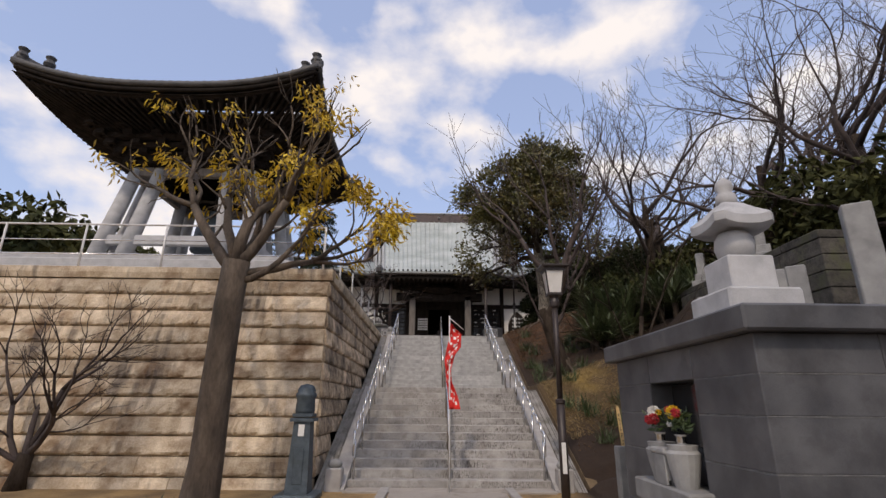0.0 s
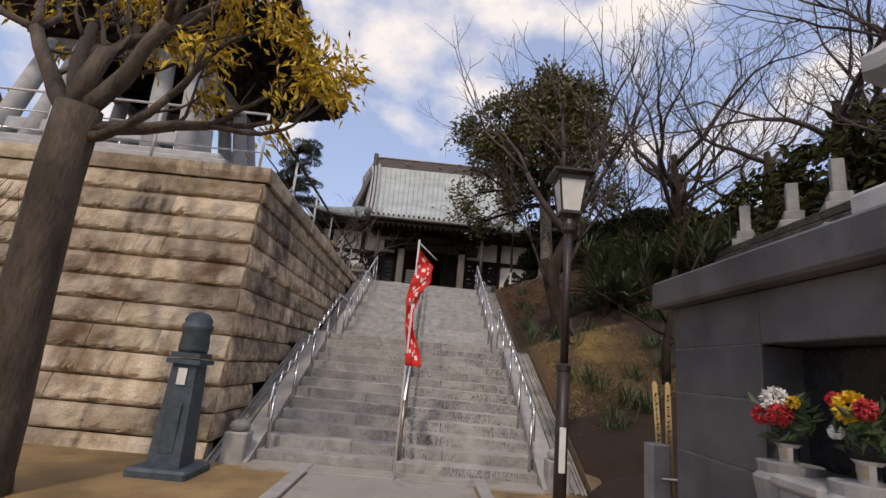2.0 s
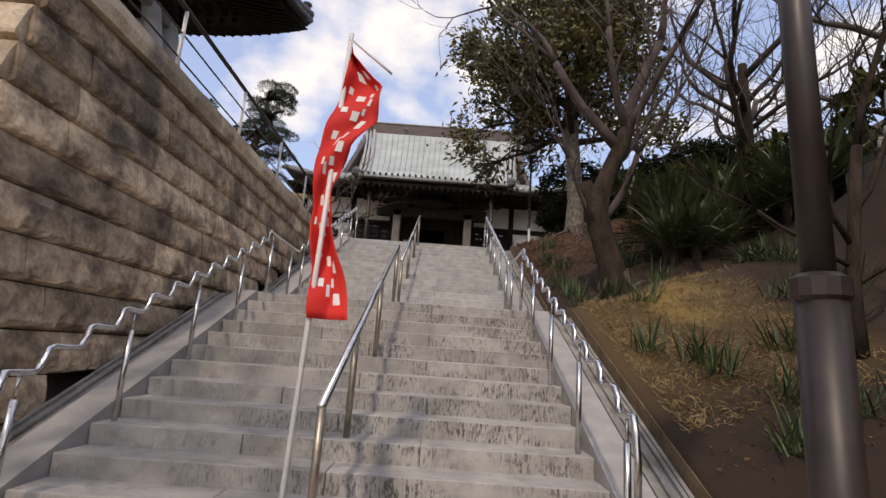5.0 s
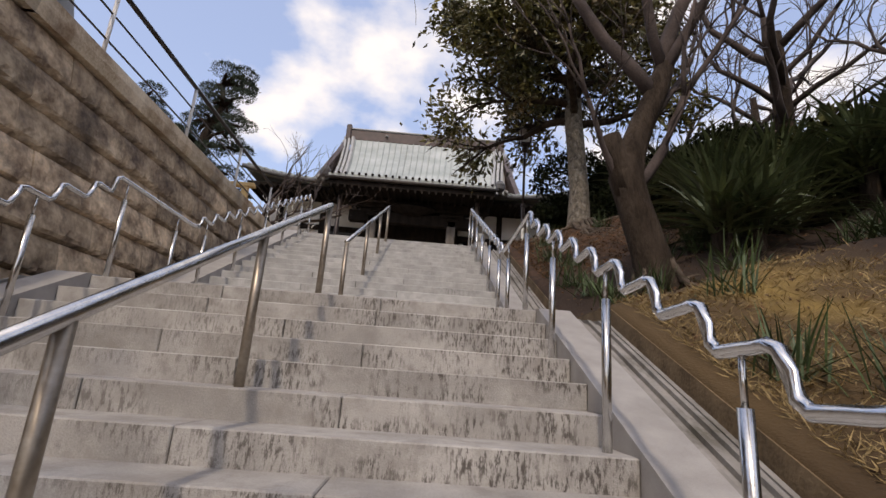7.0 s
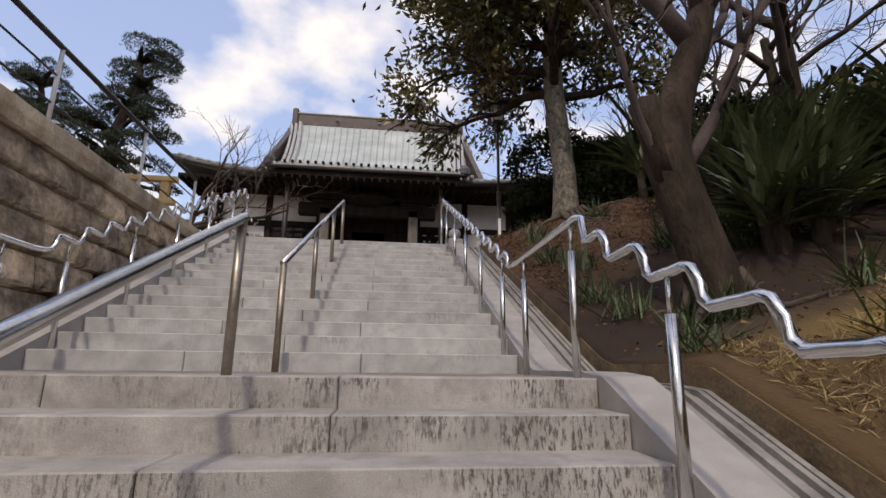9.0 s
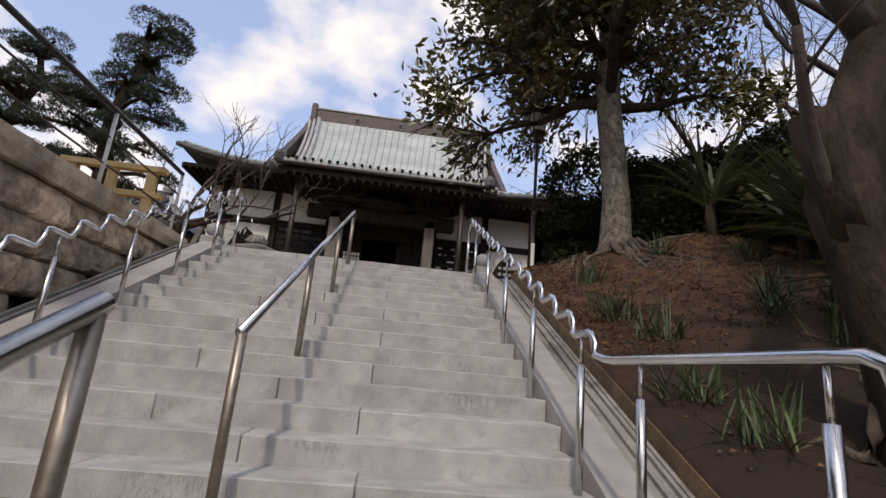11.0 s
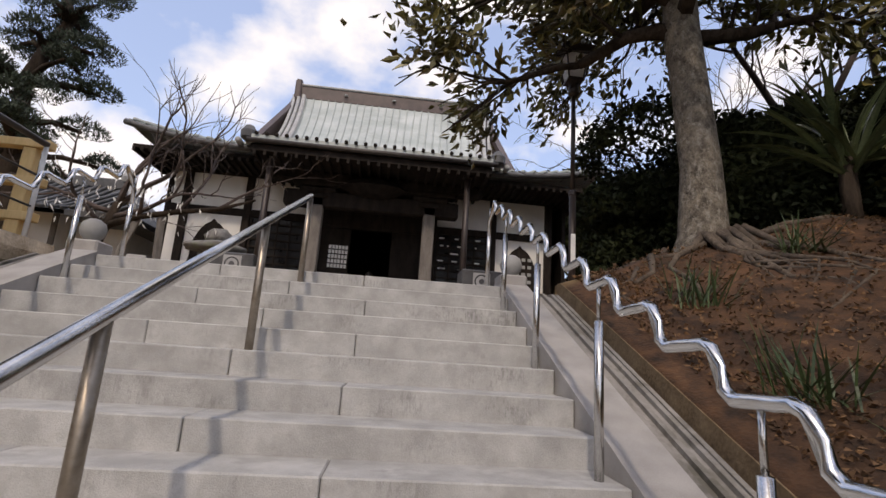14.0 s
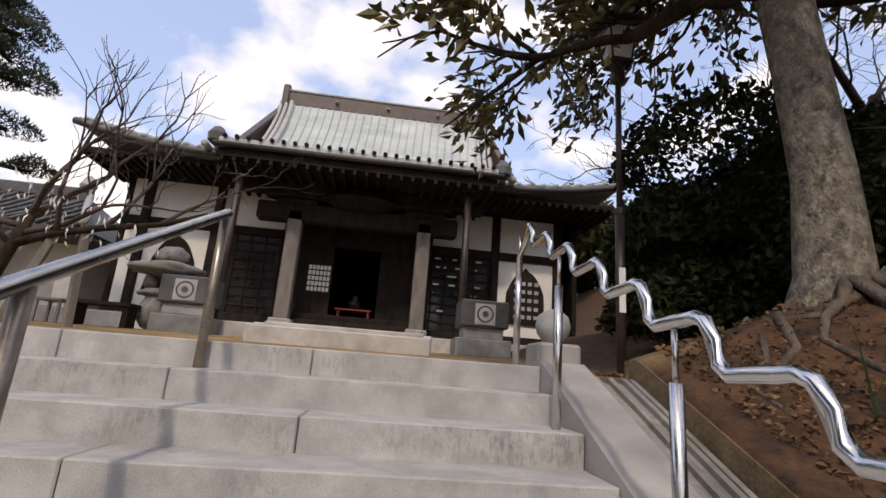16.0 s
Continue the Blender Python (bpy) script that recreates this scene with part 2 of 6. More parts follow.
def streaked(m, colour, lo, hi, scale=1.0):
    """Black weathering runs, narrow across and long down the face."""
    n, l = m.node_tree.nodes, m.node_tree.links
    b = n["Principled BSDF"]
    last = b.inputs["Base Color"].links[0].from_socket
    g = n.new("ShaderNodeNewGeometry")
    mp = n.new("ShaderNodeMapping")
    mp.inputs["Scale"].default_value = (20 * scale, 3.0 * scale, 2.6 * scale)
    l.new(g.outputs["Position"], mp.inputs["Vector"])
    a = n.new("ShaderNodeTexNoise")
    a.inputs["Scale"].default_value, a.inputs["Detail"].default_value = 1.0, 5.0
    l.new(mp.outputs[0], a.inputs["Vector"])
    big = n.new("ShaderNodeTexNoise")
    big.inputs["Scale"].default_value, big.inputs["Detail"].default_value = 0.8, 3.0
    l.new(g.outputs["Position"], big.inputs["Vector"])
    ad = n.new("ShaderNodeMath")
    ad.operation = "MULTIPLY"
    l.new(a.outputs["Fac"], ad.inputs[0])
    l.new(big.outputs["Fac"], ad.inputs[1])
    r = n.new("ShaderNodeMapRange")
    r.inputs["From Min"].default_value, r.inputs["From Max"].default_value, r.inputs["To Max"].default_value = lo, hi, 0.8
    l.new(ad.outputs[0], r.inputs["Value"])
    sx = n.new("ShaderNodeSeparateXYZ")
    l.new(g.outputs["Normal"], sx.inputs[0])
    face = n.new("ShaderNodeMapRange")
    face.inputs["From Min"].default_value, face.inputs["From Max"].default_value = 0.9, 0.2
    face.inputs["To Min"].default_value = 0.12
    l.new(sx.outputs["Z"], face.inputs["Value"])
    k = n.new("ShaderNodeMath")
    k.operation = "MULTIPLY"
    l.new(r.outputs[0], k.inputs[0])
    l.new(face.outputs[0], k.inputs[1])
    mx = n.new("ShaderNodeMix")
    mx.data_type = "RGBA"
    l.new(k.outputs[0], mx.inputs["Factor"])
    l.new(last, mx.inputs["A"])
    mx.inputs["B"].default_value = (*colour, 1)
    l.new(mx.outputs["Result"], b.inputs["Base Color"])


M_STEP_UPPER = mat("cleaner_step_granite", (0.31, 0.308, 0.3), (0.49, 0.485, 0.475), 5.0, 0.8, 0.35, fine=150, vary=0.07, stain=(0.33, 0.325, 0.315), stain_scale=6)


def drips(m, colour, patch_lo, patch_hi, amount):
    """Short black lichen runs and specks on the risers, in clusters, more of them towards the hill side."""
    n, l = m.node_tree.nodes, m.node_tree.links
    b = n["Principled BSDF"]
    last = b.inputs["Base Color"].links[0].from_socket
    g = n.new("ShaderNodeNewGeometry")

    def tex(scale, detail, rough):
        mp = n.new("ShaderNodeMapping")
        mp.inputs["Scale"].default_value = scale
        l.new(g.outputs["Position"], mp.inputs["Vector"])
        a = n.new("ShaderNodeTexNoise")
        a.inputs["Scale"].default_value, a.inputs["Detail"].default_value, a.inputs["Roughness"].default_value = 1.0, detail, rough
        l.new(mp.outputs[0], a.inputs["Vector"])
        return a.outputs["Fac"]

    def ranged(v, lo, hi, to=1.0):
        r = n.new("ShaderNodeMapRange")
        r.inputs["From Min"].default_value, r.inputs["From Max"].default_value, r.inputs["To Max"].default_value = lo, hi, to
        l.new(v, r.inputs["Value"])
        return r.outputs[0]

    def times(a, c):
        k = n.new("ShaderNodeMath")
        k.operation = "MULTIPLY"
        l.new(a, k.inputs[0])
        l.new(c, k.inputs[1])
        return k.outputs[0]
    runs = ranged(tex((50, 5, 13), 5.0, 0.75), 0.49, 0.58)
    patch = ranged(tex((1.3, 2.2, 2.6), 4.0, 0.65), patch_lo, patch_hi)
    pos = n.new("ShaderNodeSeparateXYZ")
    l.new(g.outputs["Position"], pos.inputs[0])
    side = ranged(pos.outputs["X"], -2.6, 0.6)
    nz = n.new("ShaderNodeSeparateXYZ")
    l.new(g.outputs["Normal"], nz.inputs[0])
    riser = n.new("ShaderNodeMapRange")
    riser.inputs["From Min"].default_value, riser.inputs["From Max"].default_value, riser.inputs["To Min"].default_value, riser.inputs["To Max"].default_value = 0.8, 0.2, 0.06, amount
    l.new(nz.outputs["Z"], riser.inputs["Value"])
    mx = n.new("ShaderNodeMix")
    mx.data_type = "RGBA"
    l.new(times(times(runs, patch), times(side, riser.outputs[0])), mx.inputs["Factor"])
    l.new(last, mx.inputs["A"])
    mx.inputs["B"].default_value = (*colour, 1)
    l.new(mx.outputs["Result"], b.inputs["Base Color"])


drips(M_STEP_UPPER, (0.12, 0.115, 0.11), 0.52, 0.68, 0.55)
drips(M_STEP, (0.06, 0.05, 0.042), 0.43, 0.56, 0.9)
for m in (M_TIMBER, M_LEAF_H, M_BARK2):
    m.node_tree.nodes["Principled BSDF"].inputs["Specular IOR Level"].default_value = 0.15
streaked(M_SANDSTONE, (0.07, 0.055, 0.05), 0.29, 0.42, 0.25)
streaked(M_SANDSTONE_SHADED, (0.06, 0.048, 0.042), 0.27, 0.4, 0.3)


def ground_material():
    m = mat("ground", (0.19, 0.12, 0.055), (0.38, 0.255, 0.115), 1.4, 0.95, 1.0, fine=48, vary=0, stain=(0.14, 0.09, 0.045), stain_scale=0.8)
    n, l = m.node_tree.nodes, m.node_tree.links
    b = n["Principled BSDF"]
    last = b.inputs["Base Color"].links[0].from_socket
    g = n.new("ShaderNodeNewGeometry")
    no = n.new("ShaderNodeTexNoise")
    no.inputs["Scale"].default_value, no.inputs["Detail"].default_value = 0.55, 6
    l.new(g.outputs["Position"], no.inputs["Vector"])
    r = n.new("ShaderNodeMapRange")
    r.inputs["From Min"].default_value, r.inputs["From Max"].default_value = 0.5, 0.62
    l.new(no.outputs["Fac"], r.inputs["Value"])
    grass = n.new("ShaderNodeMix")
    grass.data_type = "RGBA"
    grass.inputs["A"].default_value, grass.inputs["B"].default_value = (0.085, 0.052, 0.02, 1), (0.25, 0.165, 0.045, 1)
    l.new(r.outputs[0], grass.inputs["Factor"])
    sx = n.new("ShaderNodeSeparateXYZ")
    l.new(g.outputs["Position"], sx.inputs[0])
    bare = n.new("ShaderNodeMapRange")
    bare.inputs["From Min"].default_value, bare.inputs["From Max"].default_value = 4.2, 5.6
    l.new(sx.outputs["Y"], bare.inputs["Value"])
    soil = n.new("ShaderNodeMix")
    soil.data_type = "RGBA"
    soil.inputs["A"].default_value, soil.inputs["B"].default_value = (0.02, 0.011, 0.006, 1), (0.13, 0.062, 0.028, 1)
    # soil held darker for y below 9.5, carrying the bank's shade in its colour
    soil_shade = n.new("ShaderNodeMapRange")
    soil_shade.inputs["From Min"].default_value, soil_shade.inputs["From Max"].default_value = 6.5, 9.5
    soil_shade.inputs["To Min"].default_value, soil_shade.inputs["To Max"].default_value = 0.12, 1.0
    l.new(sx.outputs["Y"], soil_shade.inputs["Value"])
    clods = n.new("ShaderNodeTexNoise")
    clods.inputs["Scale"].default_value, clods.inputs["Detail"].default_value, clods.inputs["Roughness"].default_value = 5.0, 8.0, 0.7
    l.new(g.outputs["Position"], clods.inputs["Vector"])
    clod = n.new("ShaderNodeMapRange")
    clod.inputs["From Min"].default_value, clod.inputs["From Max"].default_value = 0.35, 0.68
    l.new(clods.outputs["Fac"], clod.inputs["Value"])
    shaded_clods = n.new("ShaderNodeMath")
    shaded_clods.operation = "MULTIPLY"
    l.new(soil_shade.outputs[0], shaded_clods.inputs[0])
    l.new(clod.outputs[0], shaded_clods.inputs[1])
    l.new(shaded_clods.outputs[0], soil.inputs["Factor"])
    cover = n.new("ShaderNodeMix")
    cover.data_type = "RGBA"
    # same dark soil right of x 4.3, painting in the hillside's shade
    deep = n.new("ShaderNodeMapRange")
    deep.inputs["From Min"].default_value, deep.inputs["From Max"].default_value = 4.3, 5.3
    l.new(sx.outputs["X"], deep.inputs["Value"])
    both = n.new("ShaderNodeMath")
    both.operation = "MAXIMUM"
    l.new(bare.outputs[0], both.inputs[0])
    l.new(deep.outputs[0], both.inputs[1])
    # and near the bank's foot, where shade is painted as dark soil
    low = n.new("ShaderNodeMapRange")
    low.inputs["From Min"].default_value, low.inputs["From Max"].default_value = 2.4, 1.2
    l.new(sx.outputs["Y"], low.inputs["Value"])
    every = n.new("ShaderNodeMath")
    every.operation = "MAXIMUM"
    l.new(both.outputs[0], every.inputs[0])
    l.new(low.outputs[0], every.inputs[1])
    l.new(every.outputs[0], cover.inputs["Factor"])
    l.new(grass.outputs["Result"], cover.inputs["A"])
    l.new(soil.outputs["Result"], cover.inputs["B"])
    far = n.new("ShaderNodeMapRange")
    far.inputs["From Min"].default_value, far.inputs["From Max"].default_value = 10.8, 11.3
    far.inputs["To Min"].default_value, far.inputs["To Max"].default_value = 2.2, 3.4
    l.new(sx.outputs["Y"], far.inputs["Value"])
    side = n.new("ShaderNodeMapRange")
    side.inputs["From Min"].default_value, side.inputs["From Max"].default_value = 2.2, 2.7
    l.new(sx.outputs["X"], side.inputs["Value"])
    l.new(far.outputs[0], side.inputs["From Min"])
    up = n.new("ShaderNodeMath")
    up.inputs[1].default_value = 0.5
    l.new(far.outputs[0], up.inputs[0])
    l.new(up.outputs[0], side.inputs["From Max"])
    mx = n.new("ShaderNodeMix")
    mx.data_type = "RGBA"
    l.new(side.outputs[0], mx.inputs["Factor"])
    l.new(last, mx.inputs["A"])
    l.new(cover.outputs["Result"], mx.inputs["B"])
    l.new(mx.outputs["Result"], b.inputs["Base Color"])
    return m


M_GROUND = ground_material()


# ---- mesh helpers ----
def add(name, mesh, material, parent=None, label=""):
    ob = new(name, mesh)
    if material and not mesh.materials:
        mesh.materials.append(material)
    if parent:
        ob.parent = parent
    if label:
        ob["label"] = label
    return ob


def part(name, bm, material, parent=None, label="", smooth=False):
    me = bpy.data.meshes.new(name)
    bmesh.ops.recalc_face_normals(bm, faces=bm.faces)
    bm.to_mesh(me)
    bm.free()
    if smooth:
        me.shade_smooth()
    return add(name, me, material, parent, label)


def raw(name, vf, material, parent=None, label="", smooth=False):
    me = bpy.data.meshes.new(name)
    me.from_pydata(vf[0], [], vf[1])
    me.validate()
    if smooth:
        me.shade_smooth()
    return add(name, me, material, parent, label)


def thing(name, label, category, at=(0, 0, 0), rz=0, group="", kind=""):
    ob = new(name)
    ob.empty_display_size = 0.1
    ob.matrix_world = pose(*at, 0, 0, rz)
    return tagged(ob, label, category, group, kind)


def box(bm, x0, x1, y0, y1, z0, z1, bevel=0.0):
    m = Matrix.Translation(((x0 + x1) / 2, (y0 + y1) / 2, (z0 + z1) / 2)) @ Matrix.Diagonal((abs(x1 - x0), abs(y1 - y0), abs(z1 - z0), 1))
    vs = bmesh.ops.create_cube(bm, size=1.0, matrix=m)["verts"]
    if bevel:
        es = list({e for v in vs for e in v.link_edges})
        bmesh.ops.bevel(bm, geom=es, offset=bevel, segments=1, affect="EDGES", profile=0.7)
    return vs


def boxed(*a, bevel=0.01):
    bm = bmesh.new()
    box(bm, *a, bevel=bevel)
    return bm


def lathe(bm, profile, n=20, at=(0, 0, 0), square=False):
    """A turned body from (radius, z) pairs."""
    rings = []
    for r, z in profile:
        ring = []
        for i in range(n):
            a = 2 * math.pi * (i + 0.5) / n
            k = r / max(abs(math.cos(a)), abs(math.sin(a))) if square else r
            ring.append(bm.verts.new((at[0] + k * math.cos(a), at[1] + k * math.sin(a), at[2] + z)))
        rings.append(ring)
    for a, b in zip(rings, rings[1:]):
        for i in range(n):
            bm.faces.new((a[i], a[(i + 1) % n], b[(i + 1) % n], b[i]))
    bm.faces.new(rings[0][::-1])
    bm.faces.new(rings[-1])
    return bm


def tube(vf, pts, radii, n=5):
    """Adds a tube along pts to the vertex and face lists vf."""
    vs, fs = vf
    base = len(vs)
    pts = [Vector(p) for p in pts]
    for i, p in enumerate(pts):
        d = (pts[min(i + 1, len(pts) - 1)] - pts[max(i - 1, 0)])
        d = d.normalized() if d.length > 1e-6 else Vector((0, 0, 1))
        u = d.cross(Vector((0.31, 0.17, 0.93)) if abs(d.z) < 0.9 else Vector((1, 0, 0))).normalized()
        w = d.cross(u)
        r = radii[i] if isinstance(radii, (list, tuple)) else radii
        for k in range(n):
            a = 2 * math.pi * k / n
            vs.append(tuple(p + (u * math.cos(a) + w * math.sin(a)) * r))
    for i in range(len(pts) - 1):
        for k in range(n):
            a, b = base + i * n + k, base + i * n + (k + 1) % n
            fs.append((a, b, b + n, a + n))
    fs.append(tuple(base + k for k in range(n))[::-1])
    fs.append(tuple(base + (len(pts) - 1) * n + k for k in range(n)))


def pipe(name, pts, radii, material, parent=None, label="", n=10):
    vf = ([], [])
    tube(vf, pts, radii, n)
    return raw(name, vf, material, parent, label, smooth=True)


def beam(name, p, q, wide, tall, material, parent=None, label=""):
    """A straight squared timber from p to q."""
    p, q = Vector(p), Vector(q)
    d = (q - p)
    L = d.length
    bm = bmesh.new()
    box(bm, -wide / 2, wide / 2, -tall / 2, tall / 2, 0, L, bevel=min(wide, tall) * 0.08)
    up = "Y" if abs(d.normalized().z) < 0.95 else "X"
    m = Matrix.Translation(p) @ d.to_track_quat("Z", up).to_matrix().to_4x4()
    bmesh.ops.transform(bm, matrix=m, verts=bm.verts)
    return part(name, bm, material, parent, label)

# ---- the plan ----
R, T, YL, W = 0.162, 0.36, 6.0, 2.05          # riser, tread, foot of the upper flight, half width of the stairs
ZL, ZT, YT = 13 * R, 28 * R, 6.0 + 14 * 0.36  # landing, terrace, terrace edge
WALL_TOP = 4.66


def stair_line(y):
    """Height of the line through the step edges."""
    if y <= -T:
        return 0.0
    if y < 12 * T:
        return (y / T + 1) * R
    if y < YL - T:
        return ZL
    if y < YT:
        return ZL + ((y - YL) / T + 1) * R
    return ZT


def terrace(y):
    return ZT - 0.03 + 0.055 * min(max(y - YT - 2.0, 0), 7)


def smooth01(v):
    v = min(max(v, 0.0), 1.0)
    return v * v * (3 - 2 * v)


def ground_z(x, y):
    if y > YT + 0.15:
        up = terrace(y)
        if x > 3.2:
            up += 0.9 * smooth01((x - 3.2) / 4) + 6.0 * smooth01((x - 9) / 9)
        return up
    if x < -2.85:
        return WALL_TOP - 0.1 if (y > 1.25 and x < -3.3) else 0.0
    if x < 2.72:
        return -0.5 if y > -0.15 else 0.0
    s = stair_line(y) + 0.1
    k = smooth01((y + 2.3) / 2.3)
    rise = min((x - 2.72) * 0.33, 1.1) + 2.2 * smooth01((x - 6.2) / 2.5) * (1 - smooth01((y - 4) / 5)) + 6.0 * smooth01((x - 10) / 10)
    if y < 0:
        s = 0.1 * k
    bumps = 0.07 * noise.noise((x * 1.3, y * 1.3, 0)) + 0.035 * noise.noise((x * 4, y * 4, 3))
    far = 3.2 * smooth01((x - 6.2) / 1.5) + 6.0 * smooth01((x - 10) / 10)
    z = k * (s + rise) + (1 - k) * far * smooth01((x - 4.5) / 3)
    return z + bumps * smooth01((x - 2.9) / 0.6) * smooth01((y + 2.5) / 1.5)


def ground():
    def axis(lo, hi, step, far):
        a = [lo + step * i for i in range(int(round((hi - lo) / step)) + 1)]
        k, out = step * 3, []
        e = hi
        while e < far:
            e += k
            k *= 1.7
            out.append(e)
        k, e, low = step * 3, lo, []
        while e > -far:
            e -= k
            k *= 1.7
            low.append(e)
        return low[::-1] + a + out
    xs = sorted(set(axis(-4.0, 14.0, 0.2, 900) + [-3.31, -3.29, -2.86, -2.84, 2.71, 2.73]))
    ys = sorted(set(axis(-3.0, 16.0, 0.2, 900) + [1.24, 1.26, -0.16, -0.14, YT + 0.14, YT + 0.16]))
    vs = [(x, y, ground_z(x, y)) for y in ys for x in xs]
    n = len(xs)
    fs = [(j * n + i, j * n + i + 1, (j + 1) * n + i + 1, (j + 1) * n + i) for j in range(len(ys) - 1) for i in range(n - 1)]
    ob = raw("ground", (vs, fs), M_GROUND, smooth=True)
    tagged(ob, "sandy brown soil ground with dry grass on the bank", "ground", kind="structure")


ground()


# ---- stairs ----
stairs = thing("stairs", "wide grey granite stairway in two flights with a landing", "stairs", kind="structure")
rng = random.Random(5)


def step_block(x0, x1, y0, depth, z1, h):
    bm = bmesh.new()
    box(bm, x0 + 0.003, x1 - 0.003, y0, y0 + depth, z1 - h, z1, bevel=0.007)
    return bm


def flight(first_y, first_z, count, material, odd):
    for k in range(1, count + 1):
        y0, z1 = first_y + (k - 1) * T, first_z + k * R
        if k == count:
            continue
        cuts = [-W] + [c + rng.uniform(-0.04, 0.04) for c in ((-0.08,) if (k + odd) % 2 else (-0.78, 0.63))] + [W]
        for a, b in zip(cuts, cuts[1:]):
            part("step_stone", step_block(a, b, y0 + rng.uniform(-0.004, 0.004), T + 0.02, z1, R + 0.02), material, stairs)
        part("step_bed", boxed(-W + 0.01, W - 0.01, y0 + 0.03, y0 + T + 0.01, z1 - R - 0.02, z1 - 0.012, bevel=0.002), M_CHANNEL, stairs, "mortar bed under the step")


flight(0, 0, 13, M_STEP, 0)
flight(YL, ZL, 15, M_STEP_UPPER, 1)
part("landing_bed", boxed(-W + 0.01, W - 0.01, 12 * T + 0.03, 6.1, ZL - 0.2, ZL - 0.02, bevel=0.002), M_CHANNEL, stairs)
part("top_bed", boxed(-W + 0.01, W - 0.01, YT + 0.03, YT + 0.5, ZT - 0.2, ZT - 0.012, bevel=0.002), M_CHANNEL, stairs)
# landing and top kerb, in slabs
for i, (a, b) in enumerate(((-W, -0.85), (-0.85, 0.6), (0.6, W))):
    part("landing_edge_stone", step_block(a, b, 12 * T, 0.42, ZL, R + 0.02), M_STEP, stairs)
    part("top_edge_stone", step_block(a, b, YT, 0.5, ZT, R + 0.02), M_STEP_UPPER, stairs)
for j, (c, d) in enumerate(((12 * T + 0.425, 5.2), (5.205, 6.02))):
    cuts = (-W, -1.3, -0.2, 0.9, W) if j else (-W, -0.8, 0.35, 1.4, W)
    for a, b in zip(cuts, cuts[1:]):
        part("landing_slab", step_block(a, b, c, d - c, ZL - 0.004, 0.14), M_LANDING, stairs)


def slope_slab(x0, x1, over, thick, material, name, label="", y_from=-0.35, y_to=YT + 0.2):
    """A slab that follows the line of the steps."""
    ys = [y_from, 0.0 - 0.2, 12 * T - 0.05, 12 * T + 0.25, YL - T - 0.1, YL - T + 0.1, YT - T, YT + 0.02, y_to]
    bm = bmesh.new()
    rows = []
    for y in ys:
        z = stair_line(y) + over
        rows.append([bm.verts.new(v) for v in ((x0, y, z), (x1, y, z), (x1, y, z - thick), (x0, y, z - thick))])
    for a, b in zip(rows, rows[1:]):
        for i in range(4):
            bm.faces.new((a[i], a[(i + 1) % 4], b[(i + 1) % 4], b[i]))
    bm.faces.new(rows[0])
    bm.faces.new(rows[-1][::-1])
    ob = part(name, bm, material, stairs, label)
    return ob


for s in (-1, 1):
    lo, hi = sorted((s * W, s * (W + 0.3)))
    slope_slab(lo + 0.002, hi, 0.035, 0.62, M_STRINGER, "stringer", "smooth granite stringer")
    lo, hi = sorted((s * (W + 0.315), s * (W + (0.66 if s > 0 else 0.62))))
    slope_slab(lo, hi, -0.07, 0.4, M_CHANNEL, "channel", "sunken drain channel")
    for k in (0.36, 0.46, 0.56, 0.61)[:4 if s > 0 else 3]:
        lo, hi = sorted((s * (W + k), s * (W + k + 0.035)))
        slope_slab(lo, hi, -0.035, 0.05, M_CHANNEL, "channel_rib")
slope_slab(W + 0.67, W + 0.87, 0.09, 0.5, M_EARTHKERB, "kerb", "narrow earth-stained kerb")


def side_rail(s):
    """The wavy hand rail beside the steps, with its posts."""
    rail = thing("handrail", "polished steel handrail with a wavy top beside the stairs", "handrail", group="handrails on the stairs")
    x, H = s * 1.95, 0.875
    pts = [(x, -0.02, R + H - 0.42), (x, -0.03, R + H - 0.2), (x, 0.0, R + H - 0.06)]

    def wave(y0, z0, start, end, high):
        for q in range(int(start * 8), int(end * 8) + 1):
            f = q / 8
            d = 0.05 * math.sin(2 * math.pi * (f + 0.14)) + 0.012 * math.sin(4 * math.pi * (f + 0.14))
            pts.append((x, y0 + f * T - d * 0.41, z0 + f * R + high + d * 0.91))
    wave(0.0, R, 0.125, 11.5, 0.865)
    pts.extend([(x, 4.19, ZL + 0.905), (x, 4.25, ZL + 0.935), (x, 4.36, ZL + 0.937), (x, YL - 0.3, ZL + 0.94), (x, YL - 0.2, ZL + 0.95)])
    wave(YL, ZL + R, -0.25, 14.2, 0.89)
    pts.extend([(x, YT + 0.14, ZT + H - 0.02), (x, YT + 0.24, ZT + H - 0.1), (x, YT + 0.25, ZT + H - 0.3)])
    pipe("wavy_rail", pts, 0.023, M_CHROME, rail, "polished wavy steel tube", n=10)
    posts = [(0.14 + (k - 1) * T, k * R) for k in (1, 4, 7, 10)] + [(12 * T + 0.05, ZL), (YL - 0.6, ZL)]
    posts += [(YL + 0.14 + (j - 1) * T, ZL + j * R) for j in (1, 4, 7, 10, 13)] + [(YT + 0.25, ZT)]
    for y, z in posts:
        pipe("post", [(x, y, z - 0.02), (x, y, z + H - 0.12)], 0.024, M_STEEL, rail)
        pipe("post_stem", [(x, y, z + H - 0.13), (x, y, z + (H + 0.035 if y < YL else H + 0.06))], 0.011, M_STEEL, rail)


side_rail(-1)
side_rail(1)


